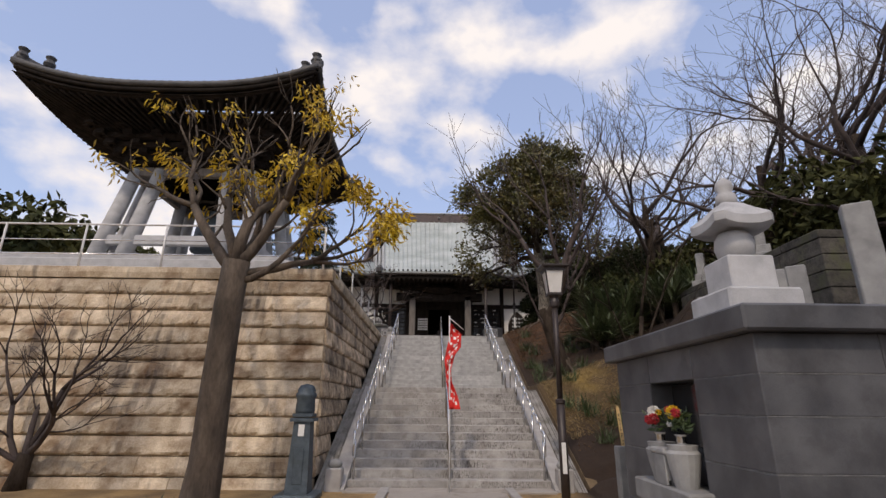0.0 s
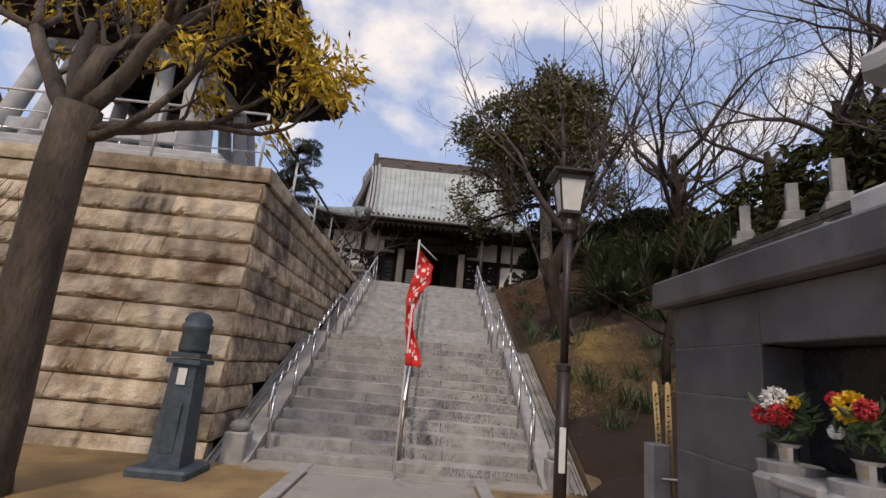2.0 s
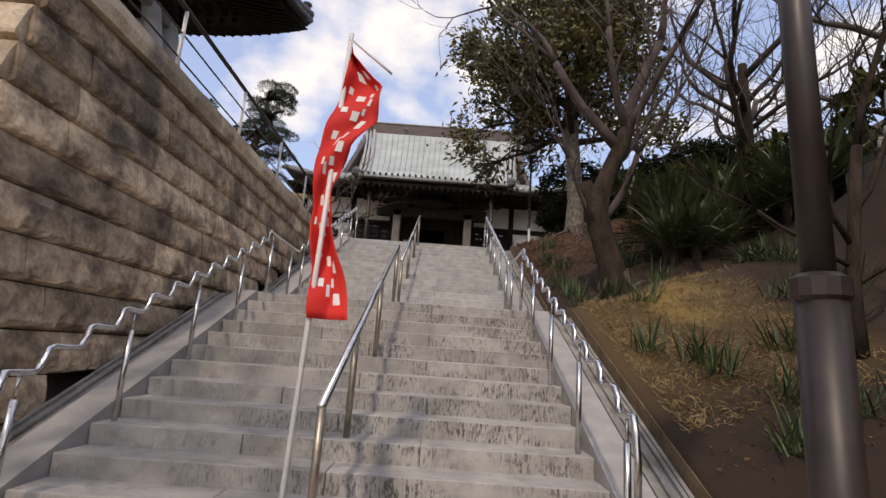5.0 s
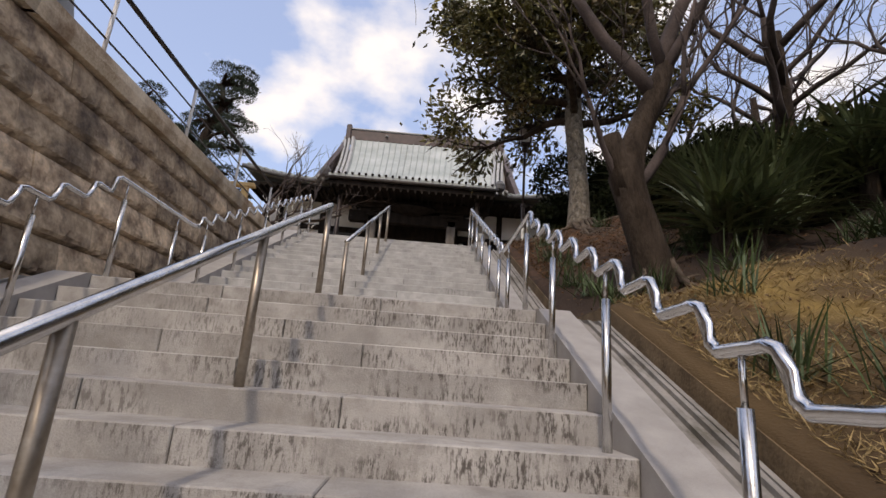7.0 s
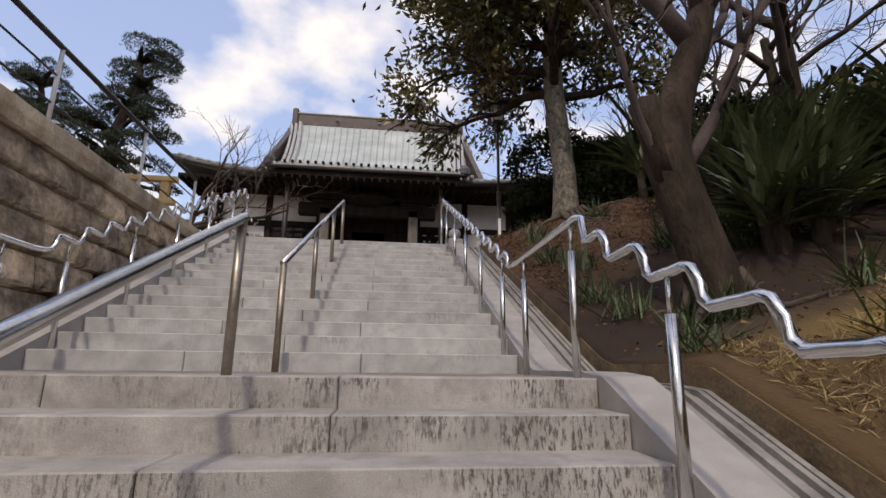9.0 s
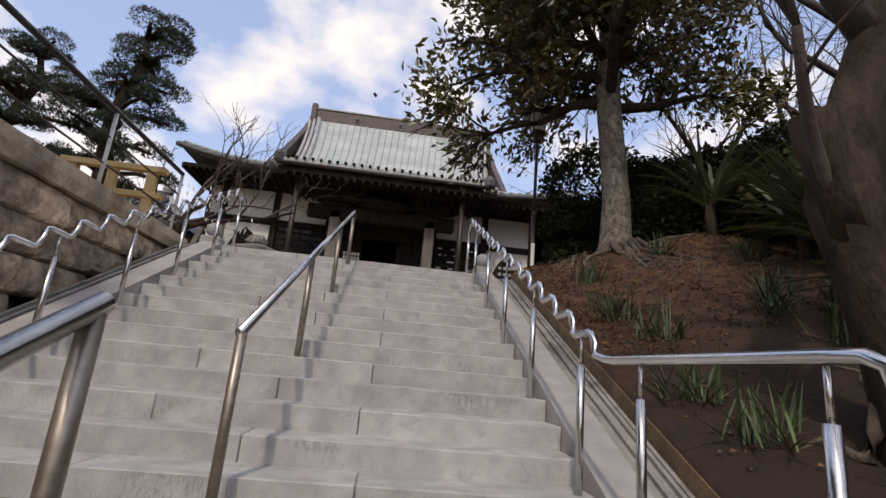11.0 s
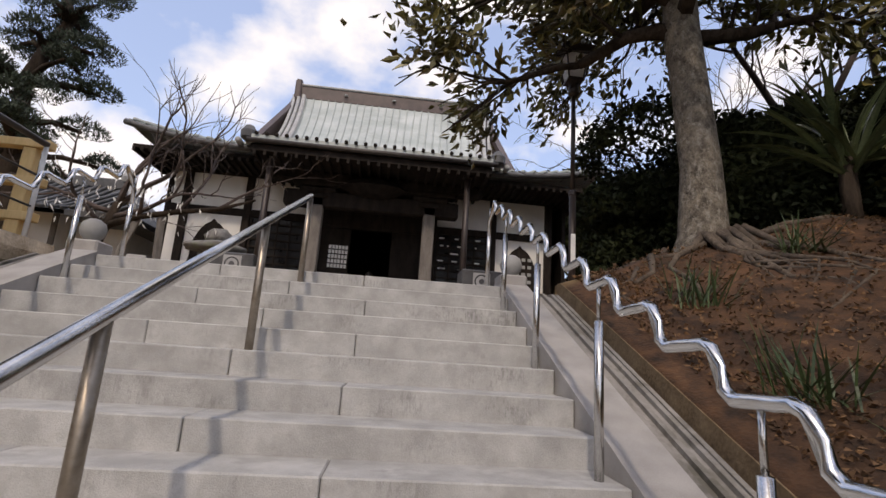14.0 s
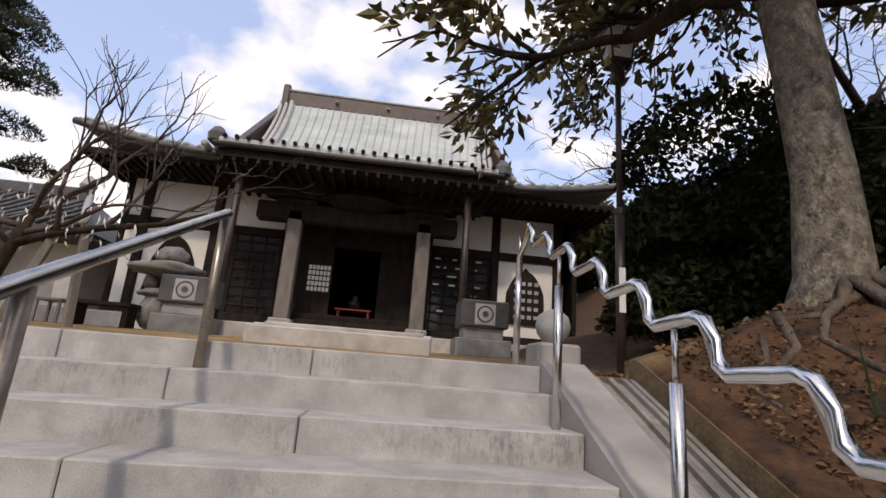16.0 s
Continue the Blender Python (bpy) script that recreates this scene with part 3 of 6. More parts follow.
def centre_rail(x, p0, p1, posts):
    rail = thing("centre_handrail", "straight brushed steel handrail in the middle of the stairs", "handrail", group="handrails on the stairs")
    pipe("rail_tube", [(x, *p0), (x, *p1)], 0.03, M_STEEL, rail, "thick brushed steel tube", n=14)
    for y, z in posts:
        f = (y - p0[0]) / (p1[0] - p0[0])
        pipe("post", [(x, y, z - 0.02), (x, y, p0[1] + f * (p1[1] - p0[1]) - 0.015)], 0.029, M_BRONZE_PIPE, rail, n=12)


centre_rail(0.0, (0.1, R + 0.84), (12 * T + 0.1, ZL + 0.89), [(0.13, R), (3 * T + 0.14, 4 * R), (7 * T + 0.18, 8 * R), (12 * T + 0.07, ZL)])
centre_rail(-0.04, (YL - 0.2, ZL + 0.9), (YT - 0.02, ZT + 0.8), [(YL - 0.17, ZL), (YL + 4 * T + 0.2, ZL + 5 * R), (YL + 9 * T + 0.2, ZL + 10 * R), (YT - 0.05, ZT - R)])


def newel(x, y, z, h, ball):
    t = thing("newel_post", "squat granite newel post with a rounded top", "stone post", at=(x, y, z), group="newel posts")
    part("shaft", boxed(-0.155, 0.155, -0.155, 0.155, -0.05, h, bevel=0.02), M_STRINGER, t)
    bm = bmesh.new()
    if ball:
        lathe(bm, [(0.06, h), (0.075, h + 0.02), (0.115, h + 0.07), (0.128, h + 0.13), (0.108, h + 0.2), (0.055, h + 0.24), (0.01, h + 0.252)], 20)
    else:
        lathe(bm, [(0.11, h), (0.13, h + 0.02), (0.145, h + 0.06), (0.13, h + 0.11), (0.07, h + 0.15), (0.01, h + 0.16)], 18)
    part("cap", bm, M_GRAVE, t, "rounded grey cap", smooth=True)


newel(-2.27, -0.2, 0, 0.42, False)
newel(2.27, -0.2, 0, 0.42, False)
newel(-2.3, YT + 0.3, ZT, 0.17, True)
newel(2.23, YT + 0.3, ZT, 0.17, True)

# ---- path before the stairs ----
pavement = thing("pavement", "pale concrete path leading to the stairs", "pavement", kind="structure")
yy = -0.02
for i in range(14):
    y2 = yy - 1.7
    part("path_slab", boxed(-1.16, 1.06, y2 + 0.006, yy - 0.006, -0.1, 0.03, bevel=0.008), M_PAVE, pavement)
    for s, x in ((-1, -1.36), (1, 1.1)):
        part("edge_stone", boxed(x - 0.01 if s < 0 else x, x + 0.17, y2 + 0.004, yy - 0.004, -0.1, 0.05, bevel=0.01), M_STRINGER, pavement)
    yy = y2
part("foot_slab", boxed(-2.05, 2.05, -0.5, -0.015, -0.1, 0.036, bevel=0.008), M_PAVE, pavement)

# ---- sandstone retaining wall ----
wall = thing("retaining_wall", "tall retaining wall of rough sandstone blocks", "stone wall", kind="structure")
COURSES, CH, Z0 = 12, 0.3785, -0.172


def wall_y(z):
    return -0.1 + 0.155 * z       # the front leans back


def wall_x(z):
    return -2.72 - 0.03 * z


bm = bmesh.new()
v = [bm.verts.new(p) for p in ((-60, 0.02, -0.3), (-2.84, 0.02, -0.3), (-2.84, 12.2, -0.3), (-60, 12.2, -0.3),
                               (-60, 0.76, WALL_TOP - 0.14), (-2.99, 0.76, WALL_TOP - 0.14), (-2.99, 12.2, WALL_TOP - 0.14), (-60, 12.2, WALL_TOP - 0.14))]
for f in ((0, 1, 5, 4), (1, 2, 6, 5), (2, 3, 7, 6), (3, 0, 4, 7), (4, 5, 6, 7)):
    bm.faces.new([v[i] for i in f])
part("wall_core", bm, M_JOINT, wall, "dark mortar behind the blocks")


def block_mesh(length, seed, height=CH, proud=0.095, nx=16, nz=5, material=M_SANDSTONE):
    """A rock-faced block: its front bulges unevenly; the origin is the lower left front corner."""
    r = random.Random(seed)
    vs, fs = [], []
    rows = [0.0, 0.05, 0.15, 0.42, 0.75, 1.0] if nz == 5 else [j / nz for j in range(nz + 1)]
    chips = [r.random() for i in range(nx + 1)]
    for j, fz in enumerate(rows):
        for i in range(nx + 1):
            x, z = 0.0015 + (length - 0.003) * i / nx, 0.006 + (height - 0.012) * fz
            out = (0.0, 0.9, 1.0, 0.85, 0.65, 0.3)[j] if nz == 5 else (0.3, 0.9, 0.5)[min(j, 2)]
            dip = -proud * out * (r.uniform(0.84, 1.08) + 0.35 * noise.noise((x * 2.6, seed * 1.7, z * 5.0)))
            if 0 < j < 3 and nz == 5:
                # the broken lower edge
                bite = max(0.0, chips[i] - 0.35) * 1.5
                dip *= 1 - bite * (0.75 if j == 1 else 0.35)
                z += height * (0.07 * chips[i] * r.random() + 0.02 * r.random())
            if i in (0, nx):
                dip = -proud * out * 0.8
            elif 0 < j < nz:
                x += r.uniform(-0.2, 0.2) * length / nx
            vs.append((x, dip, z))
    w = nx + 1
    for j in range(nz):
        for i in range(nx):
            a = j * w + i
            fs.append((a, a + 1, a + w + 1, a + w))
    b = len(vs)
    ring = [i for i in range(w)] + [j * w + nx for j in range(1, nz + 1)] + [nz * w + i for i in range(nx - 1, -1, -1)] + [j * w for j in range(nz - 1, 0, -1)]
    for k in ring:
        x, y, z = vs[k]
        vs.append((x, 0.2, z))
    for k in range(len(ring)):
        a, c = ring[k], ring[(k + 1) % len(ring)]
        fs.append((c, a, b + k, b + (k + 1) % len(ring)))
    me = bpy.data.meshes.new("block")
    me.from_pydata(vs, [], fs)
    me.materials.append(material)
    return me


LENGTHS = (0.7, 1.05, 1.4, 1.75)
BLOCKS = {L: [block_mesh(L, int(L * 100) + i) for i in range(8)] for L in LENGTHS}
SIDE_BLOCKS = {L: [block_mesh(L, int(L * 100) + 40 + i, proud=0.075, material=M_SANDSTONE_SHADED) for i in range(8)] for L in LENGTHS[:3]}
rng = random.Random(11)
far_vf = ([], [])
for c in range(COURSES):
    z = Z0 + c * CH
    # front, from the corner to the left
    x = wall_x(z + CH / 2)
    while x > -40:
        L = rng.choice(LENGTHS)
        x -= L
        me = rng.choice(BLOCKS[L])
        y = wall_y(z) + rng.uniform(-0.012, 0.012)
        if x > -13:
            ob = new("block", me)
            ob.parent = wall
            ob.matrix_world = pose(x, y, z, -8.8, 0, 0)
        else:
            base = len(far_vf[0])
            far_vf[0].extend((q.co.x + x, q.co.y + y, q.co.z + z) for q in me.vertices)
            far_vf[1].extend(tuple(base + i for i in p.vertices) for p in me.polygons)
    # side, from the corner along the stairs
    y = wall_y(z) + 0.02
    while y < 12.0:
        L = rng.choice(LENGTHS[:3])
        if z + CH > stair_line(y + L) - 0.2:
            ob = new("block", rng.choice(SIDE_BLOCKS[L]))
            ob.parent = wall
            ob.matrix_world = pose(wall_x(z) + rng.uniform(-0.012, 0.012), y, z, -1.7, 0, 90)
        y += L
far = raw("far_blocks", far_vf, M_SANDSTONE, wall)
far["kind"] = "stuff"
# coping course
rngc = random.Random(3)
for a in range(14):
    x1 = wall_x(4.6) + 0.1 - a * 1.6
    me = block_mesh(1.6, 50 + a % 4, 0.275, 0.04, 8, 2)
    ob = new("coping_stone", me)
    ob.parent = wall
    ob.matrix_world = pose(x1 - 1.6, wall_y(4.6) - 0.09, WALL_TOP - 0.275)
    part("coping_top", boxed(x1 - 1.6, x1, wall_y(4.6) + 0.02, 1.3, WALL_TOP - 0.14, WALL_TOP - 0.004, bevel=0.01), M_SANDSTONE, wall)
for a in range(7):
    me = block_mesh(1.6, 70 + a % 4, 0.275, 0.04, 8, 2)
    y0 = wall_y(4.6) + a * 1.55
    ob = new("coping_stone", me)
    ob.parent = wall
    ob.matrix_world = pose(wall_x(4.6) + 0.09, y0, WALL_TOP - 0.275, 0, 0, 90)
    part("coping_top", boxed(wall_x(4.6) - 0.45, wall_x(4.6) + 0.01, y0, y0 + 1.55, WALL_TOP - 0.14, WALL_TOP - 0.008, bevel=0.01), M_SANDSTONE, wall)


def platform_railing():
    rail = thing("platform_railing", "galvanised steel railing with cables on top of the wall", "railing")
    x, y = wall_x(4.6) - 0.2, wall_y(4.6) + 0.12
    top = WALL_TOP
    for i in range(9):
        px = x - i * 1.95
        pipe("post", [(px, y, top - 0.05), (px, y, top + 1.12)], 0.026, M_WHITEPOLE, rail)
    for h in (1.12, 0.72, 0.36):
        pipe("rail", [(x, y, top + h), (x - 17, y, top + h)], 0.024 if h > 1 else 0.014, M_WHITEPOLE if h > 1 else M_STEEL, rail)
    for i in range(1, 6):
        py = y + i * 2.15
        pipe("post", [(x, py, top - 0.05), (x, py, top + 1.12)], 0.026, M_WHITEPOLE, rail)
    for h, r, m in ((1.12, 0.035, M_DARKMETAL), (0.75, 0.013, M_DARKMETAL), (0.4, 0.013, M_DARKMETAL)):
        pipe("rail", [(x, y, top + h), (x, y + 10.75, top + h)], r, m, rail, "dark rail")


platform_railing()

# ---- main hall ----
def hall():
    h = thing("temple_hall", "large temple hall with pale ribbed copper roof and white walls", "temple hall", at=(0, 0, 0))
    FL = 5.3                                    # floor of the stone base

    def profile(u):
        """Roof line from the ridge (u=0) to the porch eave (u=1): y, z, half width."""
        y = 35.0 - 14.6 * u
        z = 10.0 + 9.1 * (1 - u) ** 1.75
        return y, z, 5.7 - 1.95 * u ** 0.8
    NU, NX = 26, 2
    vs, fs = [], []
    for i in range(NU + 1):
        y, z, w = profile(i / NU)
        vs += [(-w, y, z), (w, y, z), (w, y, z - 0.22), (-w, y, z - 0.22)]
    for i in range(NU):
        a = i * 4
        for k in range(4):
            fs.append((a + k, a + (k + 1) % 4, a + 4 + (k + 1) % 4, a + 4 + k))
    fs += [(3, 2, 1, 0), tuple(NU * 4 + k for k in range(4))]
    roof = raw("roof", (vs, fs), M_ROOF, h, "pale green weathered copper roof")
    n = 25
    for k in range(n):
        f = -1 + 2 * (k + 0.5) / n
        pts = []
        for i in range(NU + 1):
            y, z, w = profile(i / NU)
            pts.append((f * w, y, z + 0.03))
        pipe("roof_rib", pts, 0.045, M_ROOF, roof, n=5)
        y, z, w = profile(1)
        bm = bmesh.new()
        lathe(bm, [(0.06, -0.03), (0.06, 0.03), (0.02, 0.045)], 8)
        bmesh.ops.transform(bm, matrix=Matrix.Translation((f * w, y - 0.03, z + 0.03)) @ Matrix.Rotation(radians(90), 4, "X"), verts=bm.verts)
        part("rib_end", bm, M_TIMBER, roof)
    # ridge
    part("ridge", boxed(-5.9, 5.9, 34.7, 35.4, 18.8, 19.65, bevel=0.05), M_RIDGE, h, "brown ridge with a pale cap")
    part("ridge_cap", boxed(-6.0, 6.0, 34.62, 35.48, 19.65, 19.78, bevel=0.04), M_VERGE, h)
    for x in (-3.0, 0, 3.0):
        part("ridge_crest", lathe(bmesh.new(), [(0.12, 0), (0.13, 0.04), (0.05, 0.06)], 10, (x, 34.6, 19.25)), M_VERGE, h)
    for s in (-1, 1):
        bm = bmesh.new()
        box(bm, s * 5.75, s * 6.15, 34.55, 35.5, 18.7, 20.05, bevel=0.08)
        part("ridge_ornament", bm, M_RIDGE, h, "end ornament of the ridge")
        # verge ridges, a double pale band
        for off, r in ((0.0, 0.14), (0.3, 0.12), (0.58, 0.1)):
            pts = []
            for i in range(NU + 1):
                u = i / NU * 0.955
                y, z, w = profile(u)
                pts.append((s * (w + off - 0.05), y, z + 0.14 - off * 0.25))
            pipe("verge_ridge", pts, r, M_VERGE, h, "pale tiled verge", n=8)
        y, z, w = profile(0.955)
        bm = bmesh.new()
        lathe(bm, [(0.1, -0.2), (0.24, -0.1), (0.26, 0.12), (0.14, 0.3), (0.03, 0.36)], 10, (s * (w + 0.2), y - 0.05, z + 0.15))
        part("verge_ornament", bm, M_TILE, h, "dark demon tile")
        # gable boards behind the verge
        for k in range(7):
            o = 0.75 + k * 0.14
            pts = []
            for i in range(0, 15):
                u = i / 14 * 0.62
                y, z, w = profile(u)
                pts.append((s * (w + o), y + 0.5 + k * 0.25, z - 0.05 - k * 0.1))
            pipe("gable_board", pts, 0.09, M_VERGE if k % 2 == 0 else M_RIDGE, h, n=5)
        bm = bmesh.new()
        q = [bm.verts.new(p) for p in ((s * 6.2, 35, 18.9), (s * 6.2, 27, 12.2), (s * 6.2, 42, 12.2))]
        bm.faces.new(q)
        g = bmesh.ops.extrude_face_region(bm, geom=bm.faces[:])
        bmesh.ops.translate(bm, vec=(s * -0.3, 0, 0), verts=[e for e in g["geom"] if isinstance(e, bmesh.types.BMVert)])
        part("gable_wall", bm, M_RIDGE, h)
        # lower hipped wing roof
        vs, fs = [], []
        NA, NB = 14, 5
        for i in range(NA + 1):
            f = i / NA
            x_e = 3.7 + 4.3 * f
            for j in range(NB + 1):
                g2 = j / NB
                ye = 21.6 + 6.5 * g2
                z = 9.98 + 0.5 * f ** 2.2 * (1 - g2) + 2.6 * g2 ** 1.25
                xx = x_e - 2.0 * g2 * f
                vs.append((s * xx, ye, z))
        for i in range(NA):
            for j in range(NB):
                a = i * (NB + 1) + j
                fs.append((a, a + 1, a + NB + 2, a + NB + 1))
        wing = raw("wing_roof", (vs, fs), M_ROOF, h, "lower copper wing roof")
        md = wing.modifiers.new("thick", "SOLIDIFY")
        md.thickness, md.offset = 0.22, 0
        for k in range(11):
            f = (k + 0.5) / 11
            pts = []
            for j in range(NB + 1):
                g2 = j / NB
                pts.append((s * (3.7 + 4.3 * f - 2.0 * g2 * f), 21.6 + 6.5 * g2 - 0.04, 9.98 + 0.5 * f ** 2.2 * (1 - g2) + 2.6 * g2 ** 1.25 + 0.13))
            pipe("roof_rib", pts, 0.07, M_ROOF, wing, n=5)
        pts = [(s * (3.75 + 4.1 * i / 12), 22.5, 10.22 + 0.45 * (i / 12) ** 2.2 + 0.16) for i in range(13)]
        pipe("wing_ridge", pts, 0.1, M_TILE, h, "dark tiled ridge", n=8)
        pts = [(s * (3.7 + 4.35 * i / 14), 21.53, 9.95 + 0.5 * (i / 14) ** 2.2) for i in range(15)]
        pipe("eave_board", pts, 0.1, M_TILE, h, "dark tiled eave edge", n=6)
        # far side roof planes close the wing
        bm = bmesh.new()
        q = [bm.verts.new(p) for p in ((s * 8.0, 21.6, 10.45), (s * 6.0, 28.1, 12.6), (s * 6.0, 42, 12.6), (s * 8.0, 47, 10.45))]
        bm.faces.new(q)
        part("side_roof", bm, M_ROOF, h)
        # soffit of the wing, with rafters
        part("soffit", boxed(s * 3.6, s * 7.8, 21.75, 25, 9.68, 9.82, bevel=0.01), M_TIMBER, h)
        for k in range(16):
            x = s * (3.9 + k * 0.255)
            part("rafter", boxed(x - 0.05, x + 0.05, 21.7, 24, 9.58, 9.72, bevel=0.008), M_TIMBER, h)
    bm = bmesh.new()
    q = [bm.verts.new(p) for p in ((-5.7, 35, 19.0), (5.7, 35, 19.0), (7.9, 46, 10.5), (-7.9, 46, 10.5))]
    bm.faces.new(q)
    part("rear_roof", bm, M_ROOF, h)
    # gutter and soffit of the porch
    pipe("gutter", [(-3.85, 20.35, 9.78), (3.9, 20.35, 9.78)], 0.08, M_DARKMETAL, h, n=8)
    part("porch_soffit", boxed(-3.75, 3.75, 20.45, 24.8, 9.5, 9.72, bevel=0.01), M_TIMBER, h)
    for k in range(24):
        x = -3.6 + k * 0.313
        part("porch_rafter", boxed(x - 0.045, x + 0.045, 20.4, 23.5, 9.36, 9.5, bevel=0.008), M_TIMBER, h)
    # porch posts, slender and brown, and the pale door posts
    for x in (-3.2, 3.03):
        pipe("porch_post", [(x, 20.9, FL - 0.45), (x, 20.9, 9.6)], 0.1, M_BROWNPOLE, h, "slender brown porch post", n=10)
        part("post_cap", boxed(x - 0.15, x + 0.15, 20.75, 21.05, 9.42, 9.66, bevel=0.02), M_DARKMETAL, h)
    for x in (-1.8, 1.93):
        part("door_post", boxed(x - 0.2, x + 0.2, 21.8, 22.2, FL + 0.2, 8.75, bevel=0.03), M_GREYPOST, h, "pale weathered square post")
        part("post_base", boxed(x - 0.3, x + 0.3, 21.7, 22.3, FL, FL + 0.22, bevel=0.03), M_STEP, h, "stone post base")
        for k in range(3):
            part("bracket", boxed(x - 0.35 - k * 0.25, x + 0.35 + k * 0.25, 21.75, 22.25, 8.6 + k * 0.2, 8.78 + k * 0.2, bevel=0.04), M_TIMBER, h)
    part("porch_beam", boxed(-2.9, 2.9, 21.8, 22.2, 8.3, 8.85, bevel=0.05), M_TIMBER, h)
    part("upper_beam", boxed(-3.7, 3.7, 21.75, 22.3, 9.15, 9.5, bevel=0.05), M_TIMBER, h)
    bm = bmesh.new()
    lathe(bm, [(0.05, -0.3), (0.4, -0.2), (0.75, 0.05), (0.5, 0.3), (0.2, 0.35)], 12, (0, 21.9, 9.0))
    bmesh.ops.scale(bm, vec=(1.6, 1, 1), verts=bm.verts, space=Matrix.Translation((0, -21.9, 0)))
    part("carving", bm, M_TIMBER, h, "dark carved frog-leg strut")
    # front wall
    YW = 23.3
    for s in (-1, 1):
        def bx(a, b):
            return sorted((s * a, s * b))
        a, b = bx(2.1, 7.0 if s < 0 else 6.4)
        part("upper_plaster", boxed(a, b, YW, YW + 0.2, 8.35, 9.6, bevel=0.004), M_PLASTER, h, "white plaster panel")
        a, b = bx(4.45, 7.0 if s < 0 else 6.4)
        part("lower_plaster", boxed(a, b, YW, YW + 0.2, FL + 0.35, 8.12, bevel=0.004), M_PLASTER, h, "white plaster panel")
        a, b = bx(2.0, 7.1 if s < 0 else 6.6)
        part("rail_beam", boxed(a, b, YW - 0.08, YW + 0.22, 8.1, 8.36, bevel=0.02), M_TIMBER, h)
        part("head_beam", boxed(a, b, YW - 0.08, YW + 0.22, 9.55, 9.8, bevel=0.02), M_TIMBER, h)
        part("sill_beam", boxed(a, b, YW - 0.1, YW + 0.25, FL + 0.1, FL + 0.36, bevel=0.02), M_TIMBER, h)
        for x in (2.2, 4.4, 6.5):
            part("wall_post", boxed(s * x - 0.13, s * x + 0.13, YW - 0.12, YW + 0.22, FL, 9.7, bevel=0.02), M_TIMBER, h)
        # latticed shutters between the door and the first post
        a, b = bx(2.3, 4.3)
        w = part("shutter", boxed(a, b, YW + 0.02, YW + 0.12, FL + 0.36, 8.1, bevel=0.004), M_SHADEGLASS, h, "dark latticed shutter")
        for k in range(9):
            z = FL + 0.6 + k * 0.28
            part("slat", boxed(a, b, YW - 0.03, YW + 0.018, z, z + 0.07, bevel=0.006), M_TIMBER, w)
        for k in range(5):
            x = a + 0.1 + k * (b - a - 0.2) / 4
            part("stile", boxed(x - 0.03, x + 0.03, YW - 0.05, YW - 0.032, FL + 0.4, 8.1, bevel=0.004), M_TIMBER, w)
        if s > 0:
            rr = random.Random(8)
            for k in range(22):
                x, z = rr.uniform(a + 0.1, b - 0.35), FL + 0.75 + 0.28 * rr.randrange(8)
                part("paper_pane", boxed(x, x + rr.uniform(0.1, 0.3), YW + 0.005, YW + 0.016, z - 0.1, z - 0.02, bevel=0.002), M_PAPER, w)
        # bell-shaped window in the white wall
        cx = s * 5.45
        bm = bmesh.new()
        out = []
        for k in range(25):
            t2 = k / 24
            xx = -0.62 + 1.24 * t2
            e = abs(xx) / 0.62
            zz = 1.75 - 0.75 * e ** 2.5 + 0.12 * max(0, 1 - e * 5)
            out.append((xx * (1 - 0.12 * (1 - e)), zz))
        out = [(-0.74, 0.0), (-0.64, 0.5)] + out + [(0.64, 0.5), (0.74, 0.0)]
        q = [bm.verts.new((cx + x, YW - 0.015, FL + 0.75 + z)) for x, z in out]
        f = bm.faces.new(q)
        g = bmesh.ops.extrude_face_region(bm, geom=[f])
        bmesh.ops.translate(bm, vec=(0, -0.05, 0), verts=[e for e in g["geom"] if isinstance(e, bmesh.types.BMVert)])
        win = part("arched_window", bm, M_TIMBER, h, "dark bell-shaped window")
        for k in range(4):
            for j in range(5):
                if s < 0 or abs(k - 1.5) > 2:
                    continue
                x, z = cx - 0.36 + k * 0.22, FL + 0.95 + j * 0.27
                part("window_pane", boxed(x, x + 0.14, YW - 0.075, YW - 0.067, z, z + 0.12, bevel=0.002), M_VERGE, win)
    # doorway
    part("door_lintel", boxed(-2.1, 2.1, YW - 0.1, YW + 0.2, 8.0, 8.7, bevel=0.03), M_TIMBER, h)
    part("over_door", boxed(-2.1, 2.1, YW, YW + 0.1, 8.7, 9.8, bevel=0.01), M_TIMBER, h)
    for a, b in ((-2.0, -0.72), (0.72, 2.0)):
        d = part("door_leaf", boxed(a, b, YW, YW + 0.1, FL + 0.5, 8.0, bevel=0.01), M_TIMBER, h, "dark sliding door with a lattice window")
        if a < 0:
            for k in range(6):
                for j in range(5):
                    x, z = -1.45 + k * 0.115, FL + 1.25 + j * 0.17
                    part("lattice_pane", boxed(x, x + 0.09, YW - 0.012, YW - 0.003, z, z + 0.13, bevel=0.002), M_PAPER, d)
    # interior: floor, back wall, steps before the door
    part("threshold_step", boxed(-2.0, 2.0, 22.2, YW, FL + 0.02, FL + 0.28, bevel=0.02), M_TIMBER, h)
    part("threshold_step", boxed(-2.0, 2.0, 22.7, YW, FL + 0.28, FL + 0.5, bevel=0.02), M_TIMBER, h)
    part("interior_floor", boxed(-7, 7, YW + 0.1, 34, FL + 0.3, FL + 0.46, bevel=0.01), M_TIMBER, h)
    part("interior_back", boxed(-7, 7, 33, 33.2, FL, 10, bevel=0.01), M_TIMBER, h)
